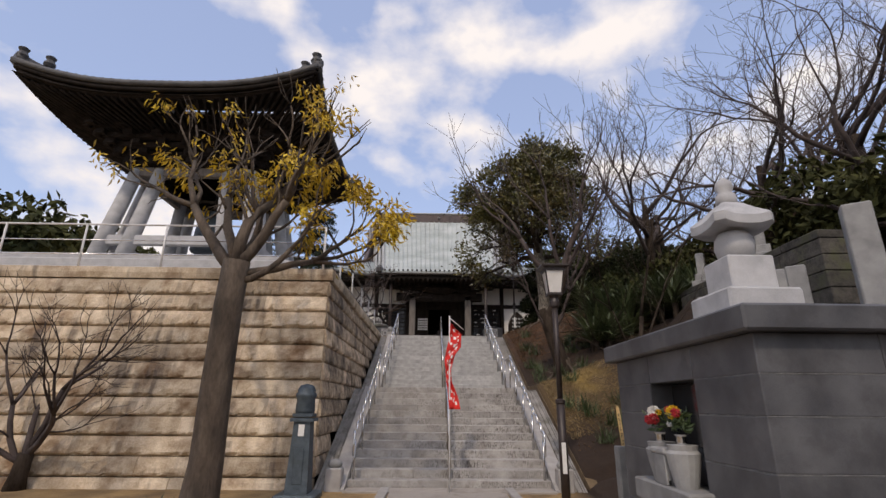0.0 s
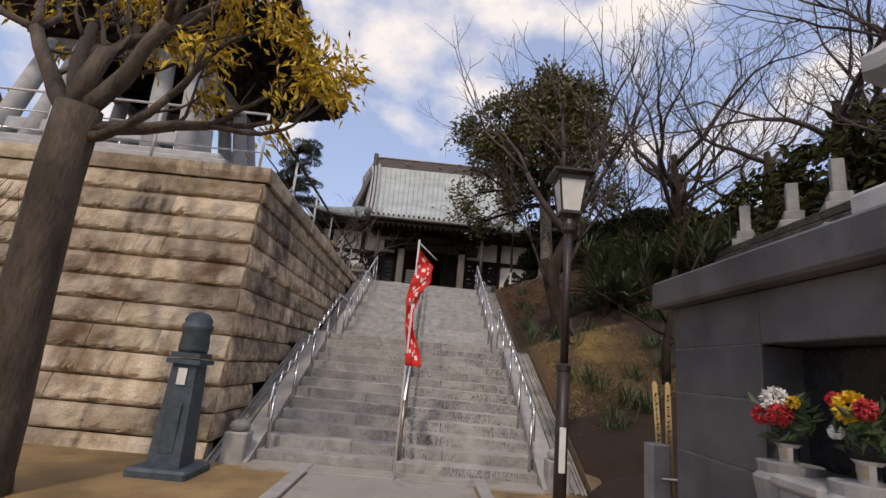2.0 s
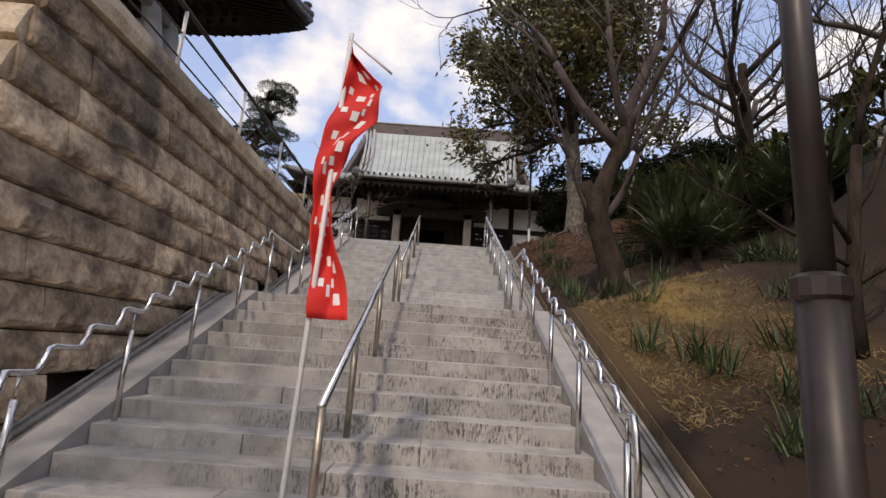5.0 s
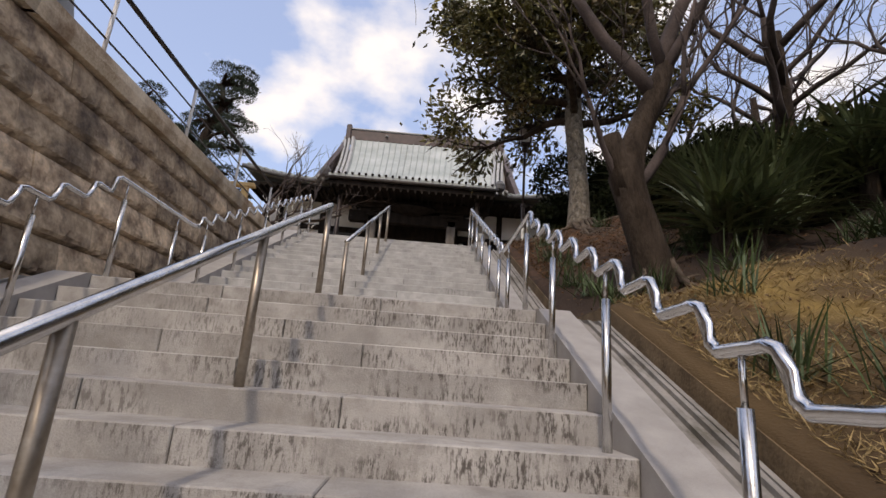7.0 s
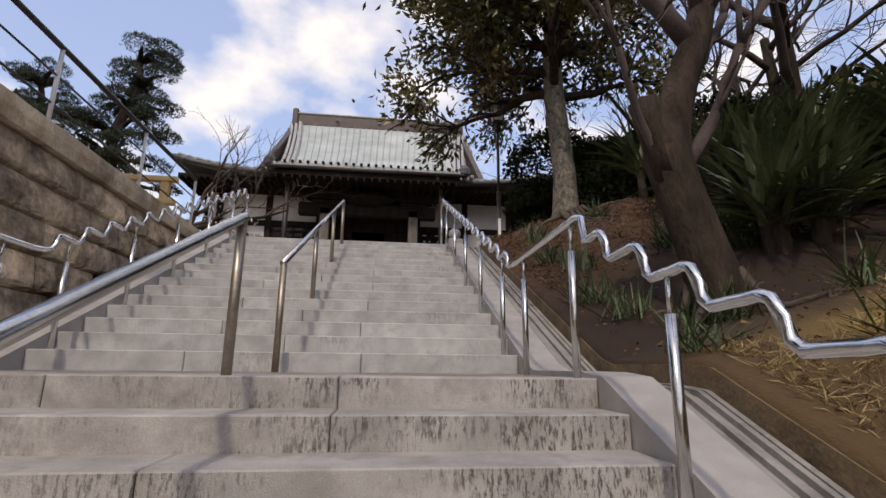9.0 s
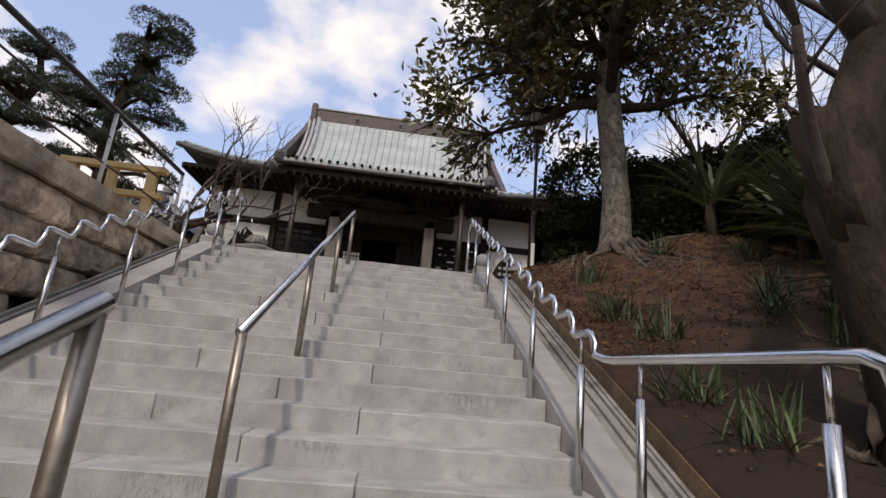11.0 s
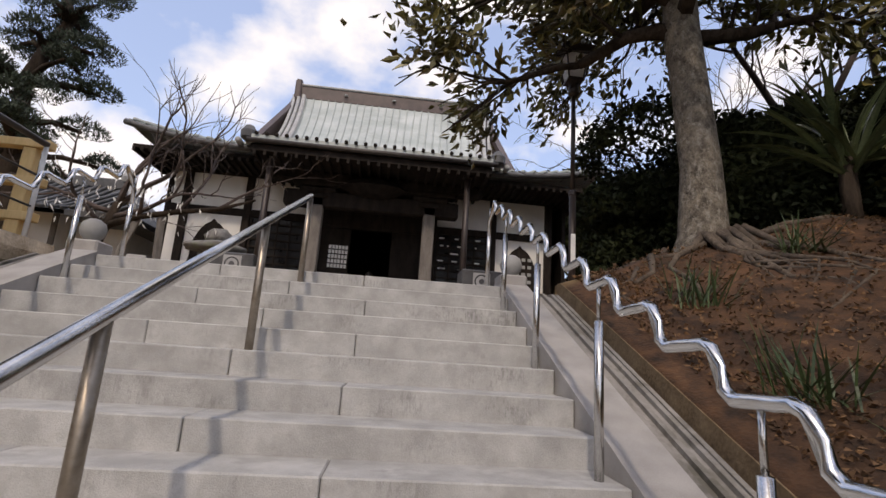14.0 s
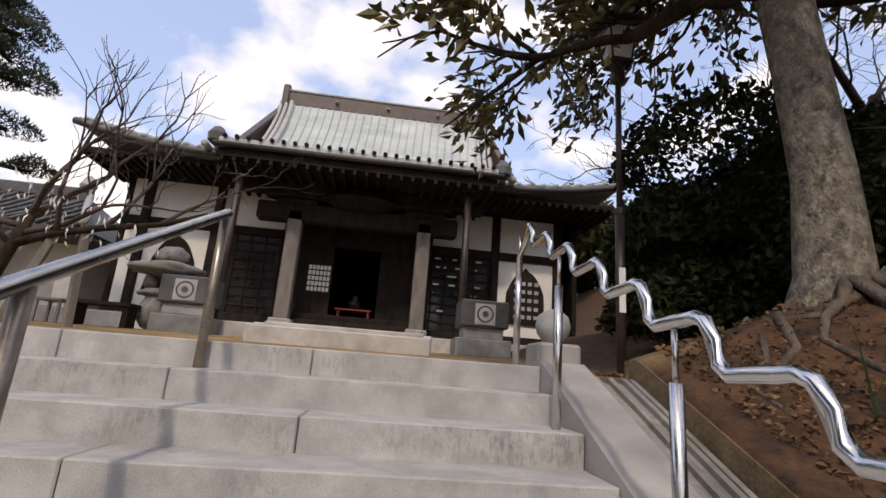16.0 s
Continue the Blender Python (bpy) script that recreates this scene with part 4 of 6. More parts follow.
    part("interior_ceiling", boxed(-7, 7, YW + 0.2, 33, 9.8, 9.9, bevel=0.01), M_TIMBER, h)
    for s in (-1, 1):
        part("side_wall", boxed(s * 7.05, s * 7.2, YW, 34, FL, 9.8, bevel=0.01), M_TIMBER, h)
    part("dark_bay", boxed(6.65, 7.04, YW + 1, YW + 1.2, FL, 9.8, bevel=0.01), M_TIMBER, h)
    # stone base
    part("stone_base", boxed(-7.5, 7.5, 21.2, 46, 4.6, FL, bevel=0.03), M_CONCRETE, h, "grey stone base")
    return h


hall()
# broad stone apron with ramp sides before the hall door
apron = thing("hall_apron", "low grey stone platform before the hall", "stone platform", at=(0, 0, 0))
part("upper_slab", boxed(-1.45, 1.9, 18.6, 21.2, 4.7, 5.2, bevel=0.02), M_CONCRETE, apron)
part("lower_slab", boxed(-1.25, 1.85, 16.4, 18.6, 4.5, 4.98, bevel=0.02), M_CONCRETE, apron)
for x in (-1.55, 1.95):
    part("side_kerb", boxed(x - 0.14, x + 0.14, 18.6, 20.8, 4.6, 5.16, bevel=0.03), M_PALE, apron, "pale stone kerb")
altar = thing("offering_stand", "small red lacquered offering stand with a bronze burner inside the door", "offering stand", at=(0.0, 24.0, 5.76))
part("table", boxed(-0.55, 0.55, 0, 0.5, 0.0, 0.12, bevel=0.02), M_REDPLASTIC, altar)
for x in (-0.48, 0.48):
    part("leg", boxed(x - 0.05, x + 0.05, 0.1, 0.4, 0.12, 0.35, bevel=0.01), M_REDPLASTIC, altar)
part("top", boxed(-0.6, 0.6, 0, 0.5, 0.35, 0.42, bevel=0.01), M_REDPLASTIC, altar)
part("burner", lathe(bmesh.new(), [(0.12, 0.42), (0.2, 0.5), (0.22, 0.62), (0.1, 0.7), (0.14, 0.8), (0.02, 0.9)], 14, (0, 0.2, 0)), M_DARKMETAL, altar, "dark bronze burner", smooth=True)


# ---- bell tower ----
def bell_tower():
    b = thing("bell_tower", "bell tower with a dark tiled upturned roof on splayed grey posts", "bell tower")
    cx, cy, pz = -8.25, 5.8, 5.4
    for i, (o, z0, z1) in enumerate(((4.3, WALL_TOP - 0.2, WALL_TOP + 0.28), (4.1, WALL_TOP + 0.28, WALL_TOP + 0.55), (3.9, WALL_TOP + 0.55, pz))):
        part("stone_base", boxed(cx - o, cx + o, cy - o, cy + o, z0, z1, bevel=0.03), M_PALE, b, "pale stone base course")
    for sx in (-1, 1):
        for sy in (-1, 1):
            for k, (ox, oy) in enumerate(((0, 0), (-0.85, 0), (0, -0.85))):
                x, y = cx + sx * (2.35 + ox), cy + sy * (2.35 + oy)
                tx, ty = cx + sx * (1.85 + ox * 0.9), cy + sy * (1.85 + oy * 0.9)
                pipe("splayed_post", [(x, y, pz), (tx, ty, pz + 3.4)], [0.24, 0.2], M_PALE, b, "splayed pale grey post", n=14)
                part("post_foot", lathe(bmesh.new(), [(0.36, 0), (0.38, 0.06), (0.3, 0.16)], 14, (x, y, pz)), M_PALE, b)
        for z in (pz + 0.75, pz + 3.2):
            f = 2.35 - 0.5 * (z - pz) / 3.4
            part("tie_beam", boxed(cx - f, cx + f, cy + sx * f - 0.1, cy + sx * f + 0.1, z, z + 0.3, bevel=0.02), M_PALE if z < pz + 2 else M_GREYPOST, b)
            part("tie_beam", boxed(cx + sx * f - 0.1, cx + sx * f + 0.1, cy - f, cy + f, z + 0.004, z + 0.296, bevel=0.02), M_PALE if z < pz + 2 else M_GREYPOST, b)
    # bracket tiers
    for k in range(6):
        o = 1.95 + k * 0.22
        z = pz + 3.55 + k * 0.21
        bm = bmesh.new()
        for s in (-1, 1):
            box(bm, cx - o, cx + o, cy + s * o - 0.12, cy + s * o + 0.12, z, z + 0.17, bevel=0.02)
            box(bm, cx + s * o - 0.12, cx + s * o + 0.12, cy - o, cy + o, z, z + 0.17, bevel=0.02)
            for j in range(7):
                q = -o + 2 * o * j / 6
                box(bm, cx + q - 0.14, cx + q + 0.14, cy + s * (o + 0.1) - 0.2, cy + s * (o + 0.1) + 0.2, z + 0.03, z + 0.2)
                box(bm, cx + s * (o + 0.1) - 0.2, cx + s * (o + 0.1) + 0.2, cy + q - 0.14, cy + q + 0.14, z + 0.03, z + 0.2)
        part("bracket_tier", bm, M_TIMBER, b, "dark carved bracket tier")

    # roof: four curved planes with upturned corners
    def eave(f):        # f from -1 to 1 along one side
        return 4.2 + 0.2 * abs(f) ** 3, 10.45 + 0.6 * abs(f) ** 3
    N, NG = 24, 7

    def surface(drop):
        vs, fs = [], []
        for side in range(4):
            base = len(vs)
            a = side * math.pi / 2
            for i in range(N + 1):
                f = -1 + 2 * i / N
                o, ze = eave(f)
                for j in range(NG + 1):
                    g = j / NG
                    rr = o * (1 - g) + 0.75 * g
                    lat = f * (o * (1 - g) + (2.6 if side % 2 == 0 else 0.75) * g)
                    if side % 2 == 1:
                        rr = o * (1 - g) + 2.6 * g
                    z = ze * (1 - g) + 12.7 * g - 0.6 * math.sin(math.pi * g) * (1 - 0.3 * g) - drop
                    x, y = lat, -rr
                    vs.append((cx + x * math.cos(a) - y * math.sin(a), cy + x * math.sin(a) + y * math.cos(a), z))
            for i in range(N):
                for j in range(NG):
                    p = base + i * (NG + 1) + j
                    fs.append((p, p + 1, p + NG + 2, p + NG + 1))
        return vs, fs
    roof = raw("tiled_roof", surface(0), M_TILE, b, "dark tiled roof", smooth=True)
    # boarding under the tiles with rafters
    raw("roof_boarding", surface(0.32), M_TIMBER, b, "dark rafters and boards", smooth=True)
    for side in range(4):
        a = side * math.pi / 2

        def put(x, y, z):
            return (cx + x * math.cos(a) - y * math.sin(a), cy + x * math.sin(a) + y * math.cos(a), z)
        # layered eave edge
        for k, (dz, dr, r, m) in enumerate(((0.02, 0.02, 0.1, M_TILE), (-0.14, -0.05, 0.085, M_TIMBER), (-0.3, -0.14, 0.09, M_TIMBER))):
            pts = []
            for i in range(N + 1):
                f = -1 + 2 * i / N
                o, ze = eave(f)
                pts.append(put(f * (o + dr), -(o + dr), ze + dz))
            pipe("eave_edge", pts, r, m, roof, n=6)
        for i in range(34):
            f = -1 + 2 * (i + 0.5) / 34
            o, ze = eave(f)
            pts = []
            for j in range(6):
                g = j / 5
                rr = o * (1 - g) + (2.6 if side % 2 else 0.75) * g
                lat = f * (o * (1 - g) + (2.6 if side % 2 == 0 else 0.75) * g)
                pts.append(put(lat, -rr - (0.06 if j == 0 else 0), ze * (1 - g) + 12.7 * g - 0.6 * math.sin(math.pi * g) * (1 - 0.3 * g) + 0.05))
            pipe("tile_roll", pts, 0.075, M_TILE, roof, n=5)
            pipe("rafter", [put(f * (o - 0.08), -(o - 0.12), ze - 0.4), put(f * 2.6, -2.6, 9.7)], 0.05, M_TIMBER, roof, n=4)
        pts = []
        for j in range(8):
            g = j / 7 * 0.9
            o, ze = eave(1)
            rr = o * (1 - g) + (2.6 if side % 2 else 0.75) * g
            lat = o * (1 - g) + (2.6 if side % 2 == 0 else 0.75) * g
            pts.append(put(lat, -rr, ze * (1 - g) + 12.7 * g - 0.6 * math.sin(math.pi * g) * (1 - 0.3 * g) + 0.15))
        pipe("hip_ridge", pts, 0.16, M_TILE, roof, n=8)
        o, ze = eave(1)
        for dx in (0.1, 0.55):
            bm = bmesh.new()
            lathe(bm, [(0.12, 0), (0.17, 0.1), (0.1, 0.24), (0.15, 0.34), (0.03, 0.42)], 8, put(o - dx, -(o - dx), ze + 0.12 + dx * 0.1))
            part("corner_ornament", bm, M_TILE, roof)
    part("ridge", boxed(cx - 2.7, cx + 2.7, cy - 0.25, cy + 0.25, 12.45, 12.95, bevel=0.06), M_TILE, b)
    # the bell
    bell = part("bell", lathe(bmesh.new(), [(0.6, 0), (0.64, 0.06), (0.6, 0.2), (0.56, 0.7), (0.5, 1.2), (0.36, 1.45), (0.1, 1.55)], 24, (cx, cy, pz + 1.2)), M_PATINA, b, "dark bronze bell", smooth=True)
    pipe("bell_hook", [(cx, cy, pz + 2.7), (cx, cy, pz + 3.4)], 0.06, M_DARKMETAL, bell)


bell_tower()


# ---- family tomb with a five-ringed stone ----
M_MORTAR = mat("pale_mortar", (0.1, 0.1, 0.1), (0.24, 0.24, 0.235), 9, 0.9, 0.1, vary=0)


def tomb():
    t = thing("tomb", "dark grey granite family tomb with a stone niche", "tomb", at=(0, 0, 0))
    x0, y0, y1, top = 2.25, -6.8, -3.68, 2.2
    xs = [x0, 3.3, 4.4, 5.5]
    z = -0.05
    rows = (0.55, 0.62, 0.42, 0.33, 0.33)
    NI = (-5.75, -4.72, 0.62, 1.86)       # niche: y from, to, z from, to
    for k, hgt in enumerate(rows):
        z2 = z + hgt
        ycuts = [y0, -5.75, -4.72, y1]
        for a, c in zip(ycuts, ycuts[1:]):
            in_niche = a == NI[0] and z2 > NI[2] + 0.1 and z < NI[3] - 0.1
            part("stone_slab", boxed(x0 + (0.28 if in_niche else 0), xs[1], a + 0.003, c - 0.003, z + 0.003, z2 - 0.003, bevel=0.008), M_TOMB, t)
        off = 0.5 * (k % 2)
        cuts = [xs[1]] + [xs[1] + 0.75 + off + 1.1 * i for i in range(3)]
        for a, c in zip(cuts, cuts[1:]):
            part("stone_slab", boxed(a + 0.003, c - 0.003, y0, y1, z + 0.003, z2 - 0.003, bevel=0.008), M_TOMB, t)
        z = z2
        if z < top - 0.1:
            part("mortar_joint", boxed(x0 + 0.002, 5.4, y0 + 0.002, y0 + 0.05, z - 0.004, z + 0.004, bevel=0.001), M_MORTAR, t, "pale mortar joint")
            for a, c in ((y0 + 0.05, NI[0] - 0.004), (NI[1] + 0.004, y1 - 0.002)):
                part("mortar_joint", boxed(x0 + 0.002, x0 + 0.05, a, c, z - 0.004, z + 0.004, bevel=0.001), M_MORTAR, t)
            part("mortar_joint", boxed(x0 + 0.05, 5.4, y1 - 0.05, y1 - 0.002, z - 0.004, z + 0.004, bevel=0.001), M_MORTAR, t)
    part("niche_panel", boxed(x0 + 0.255, x0 + 0.278, NI[0], NI[1], 1.2, 1.85, bevel=0.003), M_BLACKSTONE, t, "polished black stone panel")
    part("cap_slab", boxed(x0 - 0.13, 5.9, y0 - 0.13, y1 + 0.13, top, top + 0.22, bevel=0.02), M_TOMB, t, "overhanging granite cap")
    shelf = part("shelf", boxed(x0 - 0.24, x0 + 0.2, -5.85, -4.55, 0.62, 0.84, bevel=0.02), M_GRAVE, t, "grey stone shelf")
    part("shelf_leg", boxed(x0 - 0.2, x0, -5.8, -4.6, -0.05, 0.62, bevel=0.02), M_TOMB, t)
    return t


tomb()


def vase(y, petals):
    v = thing("stone_flower_vase", "grey stone grave vase with fresh flowers", "flower vase", at=(2.18, y, 0.84), group="grave vases")
    part("vase_body", lathe(bmesh.new(), [(0.11, 0), (0.12, 0.05), (0.15, 0.2), (0.17, 0.32), (0.14, 0.35), (0.15, 0.4)], 16, square=False), M_GRAVE, v, smooth=False)
    part("vase_sleeve", lathe(bmesh.new(), [(0.045, 0.4), (0.05, 0.48), (0.07, 0.5)], 12), M_CHROME, v, "steel vase insert")
    r = random.Random(int(y * 100))
    green, fl = ([], []), {}
    for k in range(70):
        a, rr = r.uniform(0, 6.28), r.uniform(0.02, 0.12)
        p = Vector((math.cos(a) * rr, math.sin(a) * rr * 1.1, 0.5 + r.uniform(0, 0.2)))
        leaf(green, p, Vector((r.uniform(-1, 1), r.uniform(-1, 1), r.uniform(0.1, 1))).normalized(), 0.1, 0.035, r)
    raw("foliage", green, M_BLADE, v)
    for i, (m, dy, dz, rad) in enumerate(petals):
        vf = ([], [])
        rad = rad * 0.7
        c = Vector((-0.05 + r.uniform(-0.03, 0.03), dy * 0.7, 0.64 + dz * 0.7))
        for k in range(170):
            d = Vector((r.gauss(0, 1), r.gauss(0, 1), r.gauss(0, 1))).normalized()
            leaf(vf, c + d * rad * 0.45, d, rad * 0.6, rad * 0.34, r, 0.3)
        raw("blossom", vf, m, v)


def leaf(vf, p, d, length, width, r, bend=0.12):
    """A small pointed leaf at p along d, as two facing pieces."""
    vs, fs = vf
    s = d.cross(Vector((r.uniform(-1, 1), r.uniform(-1, 1), r.uniform(-1, 1)))).normalized() * width * 0.5
    n = d.cross(s).normalized() * length * bend
    b = len(vs)
    m = p + d * length * 0.45
    for q in (p, m + s + n, p + d * length, m - s + n):
        vs.append((q.x, q.y, q.z))
    fs.append((b, b + 1, b + 2, b + 3))


vase(-5.0, [(M_FLOWER_W, 0.06, 0.1, 0.11), (M_FLOWER_R, -0.08, 0.0, 0.09), (M_FLOWER_R, 0.16, -0.02, 0.08), (M_FLOWER_Y, -0.14, 0.1, 0.05)])
vase(-5.48, [(M_FLOWER_Y, 0.02, 0.1, 0.11), (M_FLOWER_R, -0.12, 0.1, 0.07), (M_FLOWER_R, 0.1, 0.14, 0.06), (M_FLOWER_W, 0.14, -0.06, 0.05)])
burner = thing("incense_burner", "grey stone incense burner with arched openings", "incense burner", at=(2.16, -5.24, 0.84))
for x in (-0.1, 0.1):
    part("side", boxed(x - 0.03, x + 0.03, -0.13, 0.13, 0, 0.3, bevel=0.01), M_GRAVE, burner)
part("top", boxed(-0.15, 0.15, -0.16, 0.16, 0.3, 0.36, bevel=0.015), M_GRAVE, burner)
part("foot", boxed(-0.12, 0.12, -0.13, 0.13, 0, 0.06, bevel=0.01), M_GRAVE, burner)

gorinto = thing("five_ring_pagoda", "pale grey five-ringed stone pagoda on stepped slabs", "stone pagoda", at=(3.3, -5.15, 2.42))
gorinto.scale = (0.9, 0.9, 0.9)
part("base_slab", boxed(-0.8, 0.85, -0.72, 0.72, 0, 0.14, bevel=0.015), M_PALE, gorinto)
part("second_slab", boxed(-0.47, 0.47, -0.47, 0.47, 0.14, 0.52, bevel=0.03), M_PALE, gorinto)
part("cube_stone", boxed(-0.3, 0.3, -0.3, 0.3, 0.52, 0.98, bevel=0.02), M_PALE, gorinto)
part("round_stone", lathe(bmesh.new(), [(0.16, 0.98), (0.22, 1.03), (0.25, 1.15), (0.23, 1.28), (0.18, 1.36)], 28), M_PALE, gorinto, smooth=True)
bm = bmesh.new()
rings = []
for f, z in ((1.0, 1.38), (1.0, 1.5), (0.66, 1.66), (0.34, 1.78)):
    ring = []
    for i in range(24):
        a = 2 * math.pi * (i + 0.5) / 24
        k = 0.4 * f / max(abs(math.cos(a)), abs(math.sin(a)))
        corner = (min(abs(math.cos(a)), abs(math.sin(a))) / max(abs(math.cos(a)), abs(math.sin(a)))) ** 3
        ring.append(bm.verts.new((k * math.cos(a), k * math.sin(a), z + 0.12 * corner * (f > 0.9))))
    rings.append(ring)
for a, c in zip(rings, rings[1:]):
    for i in range(24):
        bm.faces.new((a[i], a[(i + 1) % 24], c[(i + 1) % 24], c[i]))
bm.faces.new(rings[0][::-1])
bm.faces.new(rings[-1])
part("roof_stone", bm, M_PALE, gorinto, "four-sided upturned roof stone")
part("jewel", lathe(bmesh.new(), [(0.1, 1.76), (0.14, 1.82), (0.13, 1.92), (0.09, 1.97), (0.12, 2.05), (0.1, 2.13), (0.02, 2.2)], 20), M_PALE, gorinto, smooth=True)


# ---- street lamps ----
def lamp(x, y, z, h, k):
    """k: how stout the pole is."""
    t = thing("lamp_post", "brown lamp post with a square milky lantern under a flat cap", "street lamp", at=(x, y, z), group="lamp posts by the stairs")
    pipe("lower_pole", [(0, 0, -0.3), (0, 0, h * 0.4)], 0.075 * k, M_BROWNPOLE, t, n=14)
    pipe("upper_pole", [(0, 0, h * 0.4), (0, 0, h - 0.72)], 0.05 * k, M_BROWNPOLE, t, n=14)
    part("collar", lathe(bmesh.new(), [(0.07 * k, h * 0.4 - 0.06), (0.088 * k, h * 0.4 - 0.04), (0.088 * k, h * 0.4 + 0.02), (0.055 * k, h * 0.4 + 0.04)], 14), M_BROWNPOLE, t)
    part("neck", lathe(bmesh.new(), [(0.05, h - 0.86), (0.09, h - 0.82), (0.095, h - 0.74), (0.075, h - 0.66), (0.1, h - 0.6)], 14), M_BROWNPOLE, t)
    part("lantern_glass", lathe(bmesh.new(), [(0.115, h - 0.57), (0.172, h - 0.14)], 4, square=True), M_GLASS_WHITE, t, "milky white glass")
    for sx in (-1, 1):
        for sy in (-1, 1):
            beam("corner_bar", (sx * 0.12, sy * 0.12, h - 0.59), (sx * 0.177, sy * 0.177, h - 0.12), 0.022, 0.022, M_BROWNPOLE, t)
    part("bottom_frame", lathe(bmesh.new(), [(0.135, h - 0.61), (0.135, h - 0.57)], 4, square=True), M_BROWNPOLE, t)
    part("top_frame", lathe(bmesh.new(), [(0.19, h - 0.15), (0.19, h - 0.1)], 4, square=True), M_BROWNPOLE, t)
    part("cap", lathe(bmesh.new(), [(0.2, h - 0.1), (0.27, h - 0.07), (0.27, h - 0.045), (0.12, h), (0.03, h + 0.02)], 4, square=True), M_BROWNPOLE, t, "flat brown cap")
    part("sticker", boxed(-0.045, 0.03, -0.075 * k - 0.01, -0.075 * k - 0.003, 0.5, 1.0, bevel=0.002), M_PAPER, t, "white paper label")


lamp(1.94, -1.56, 0.0, 4.24, 1.0)
lamp(3.58, 13.0, 4.72, 4.2, 0.72)


# ---- bronze post by the stairs ----
post = thing("bronze_marker_post", "square blue-green bronze post with a round cap and a paper notice", "marker post", at=(-2.74, -1.08, 0))
part("plinth", boxed(-0.36, 0.36, -0.36, 0.36, -0.05, 0.1, bevel=0.03), M_PATINA, post)
part("shaft", lathe(bmesh.new(), [(0.2, 0.1), (0.165, 0.9), (0.15, 1.3)], 4, square=True), M_PATINA, post)
for z, r in ((1.3, 0.21), (1.38, 0.18)):
    part("collar", lathe(bmesh.new(), [(r, z), (r, z + 0.06)], 4, square=True), M_PATINA, post)
part("head", lathe(bmesh.new(), [(0.17, 1.44), (0.18, 1.5), (0.165, 1.7), (0.19, 1.74), (0.19, 1.79), (0.16, 1.82), (0.17, 1.86), (0.12, 1.94), (0.02, 1.97)], 20), M_PATINA, post, "turned bronze head", smooth=True)
part("notice", boxed(-0.05, 0.06, -0.185, -0.172, 1.05, 1.25, bevel=0.002), M_PAPER, post, "white paper notice")
part("raised_panel", boxed(-0.09, 0.09, -0.2, -0.185, 0.25, 0.85, bevel=0.01), M_PATINA, post, "cast panel")

# ---- red banner ----
flag = thing("red_banner", "red cloth banner with pale markings on a thin white pole", "banner", at=(-0.02, -0.4, 0.03))
pipe("pole", [(0, -0.14, 0), (0.0, 0.2, 3.42)], 0.016, M_WHITEPOLE, flag, n=8)
pipe("cross_bar", [(0, 0.2, 3.38), (0.3, 0.16, 3.12)], 0.008, M_WHITEPOLE, flag, n=6)
NB, NW = 40, 10


def along(v, table):
    """Straight-line reading of (v, value) pairs."""
    for (a, p), (b, q) in zip(table, table[1:]):
        if v <= b:
            return p + (q - p) * (v - a) / (b - a)
    return table[-1][1]


vs, fs = [], []
for j in range(NB + 1):
    v = j / NB
    lo = along(v, ((0, 0.0), (0.12, 0.0), (0.3, -0.03), (0.48, -0.1), (0.7, -0.08), (0.85, -0.02), (1, 0.0)))
    hi = along(v, ((0, 0.02), (0.14, 0.27), (0.32, 0.24), (0.42, 0.1), (0.58, 0.03), (0.72, 0.06), (0.86, 0.16), (1, 0.21)))
    z0 = 3.36 - 1.86 * v
    for i in range(NW + 1):
        u = i / NW
        x = lo + (hi - lo) * (u + 0.06 * math.sin(u * 9 + v * 12))
        y = 0.2 - 0.34 * (1 - z0 / 3.42) + 0.1 * math.sin(u * 3.1) * (0.4 + 0.6 * math.sin(v * 9 + 1)) + 0.025 * math.sin(v * 31 + u * 5) - 0.02
        vs.append((x, y, z0 - 0.1 * u * (1 - smooth01(v / 0.4))))
for j in range(NB):
    for i in range(NW):
        a = j * (NW + 1) + i
        fs.append((a, a + 1, a + NW + 2, a + NW + 1))
cloth = raw("cloth", (vs, fs), M_RED, flag, "red cloth", smooth=True)
md = cloth.modifiers.new("thick", "SOLIDIFY")
md.thickness = 0.003
fr = random.Random(4)
for row in (3, 7, 11, 15, 19, 23, 27, 31, 35):
    for k in range(4):
        vf = ([], [])
        j, i = row + k % 2 + (k == 3), 2 + k * 2 - (k > 2)
        a = j * (NW + 1) + i
        q = [Vector(vs[n]) for n in (a, a + 1, a + NW + 2, a + NW + 1)]
        c = sum(q, Vector()) / 4
        q = [c + (p - c) * (1.5 if k % 2 else 1.1) + Vector((0, -0.006, 0)) for p in q]
        q += [p + Vector((0, 0.003, 0)) for p in q]
        vf[0].extend(tuple(p) for p in q)
        vf[1].extend([(0, 1, 2, 3), (7, 6, 5, 4), (0, 1, 5, 4), (2, 3, 7, 6)])
        raw("marking", vf, M_PAPER, flag, "pale painted stroke")


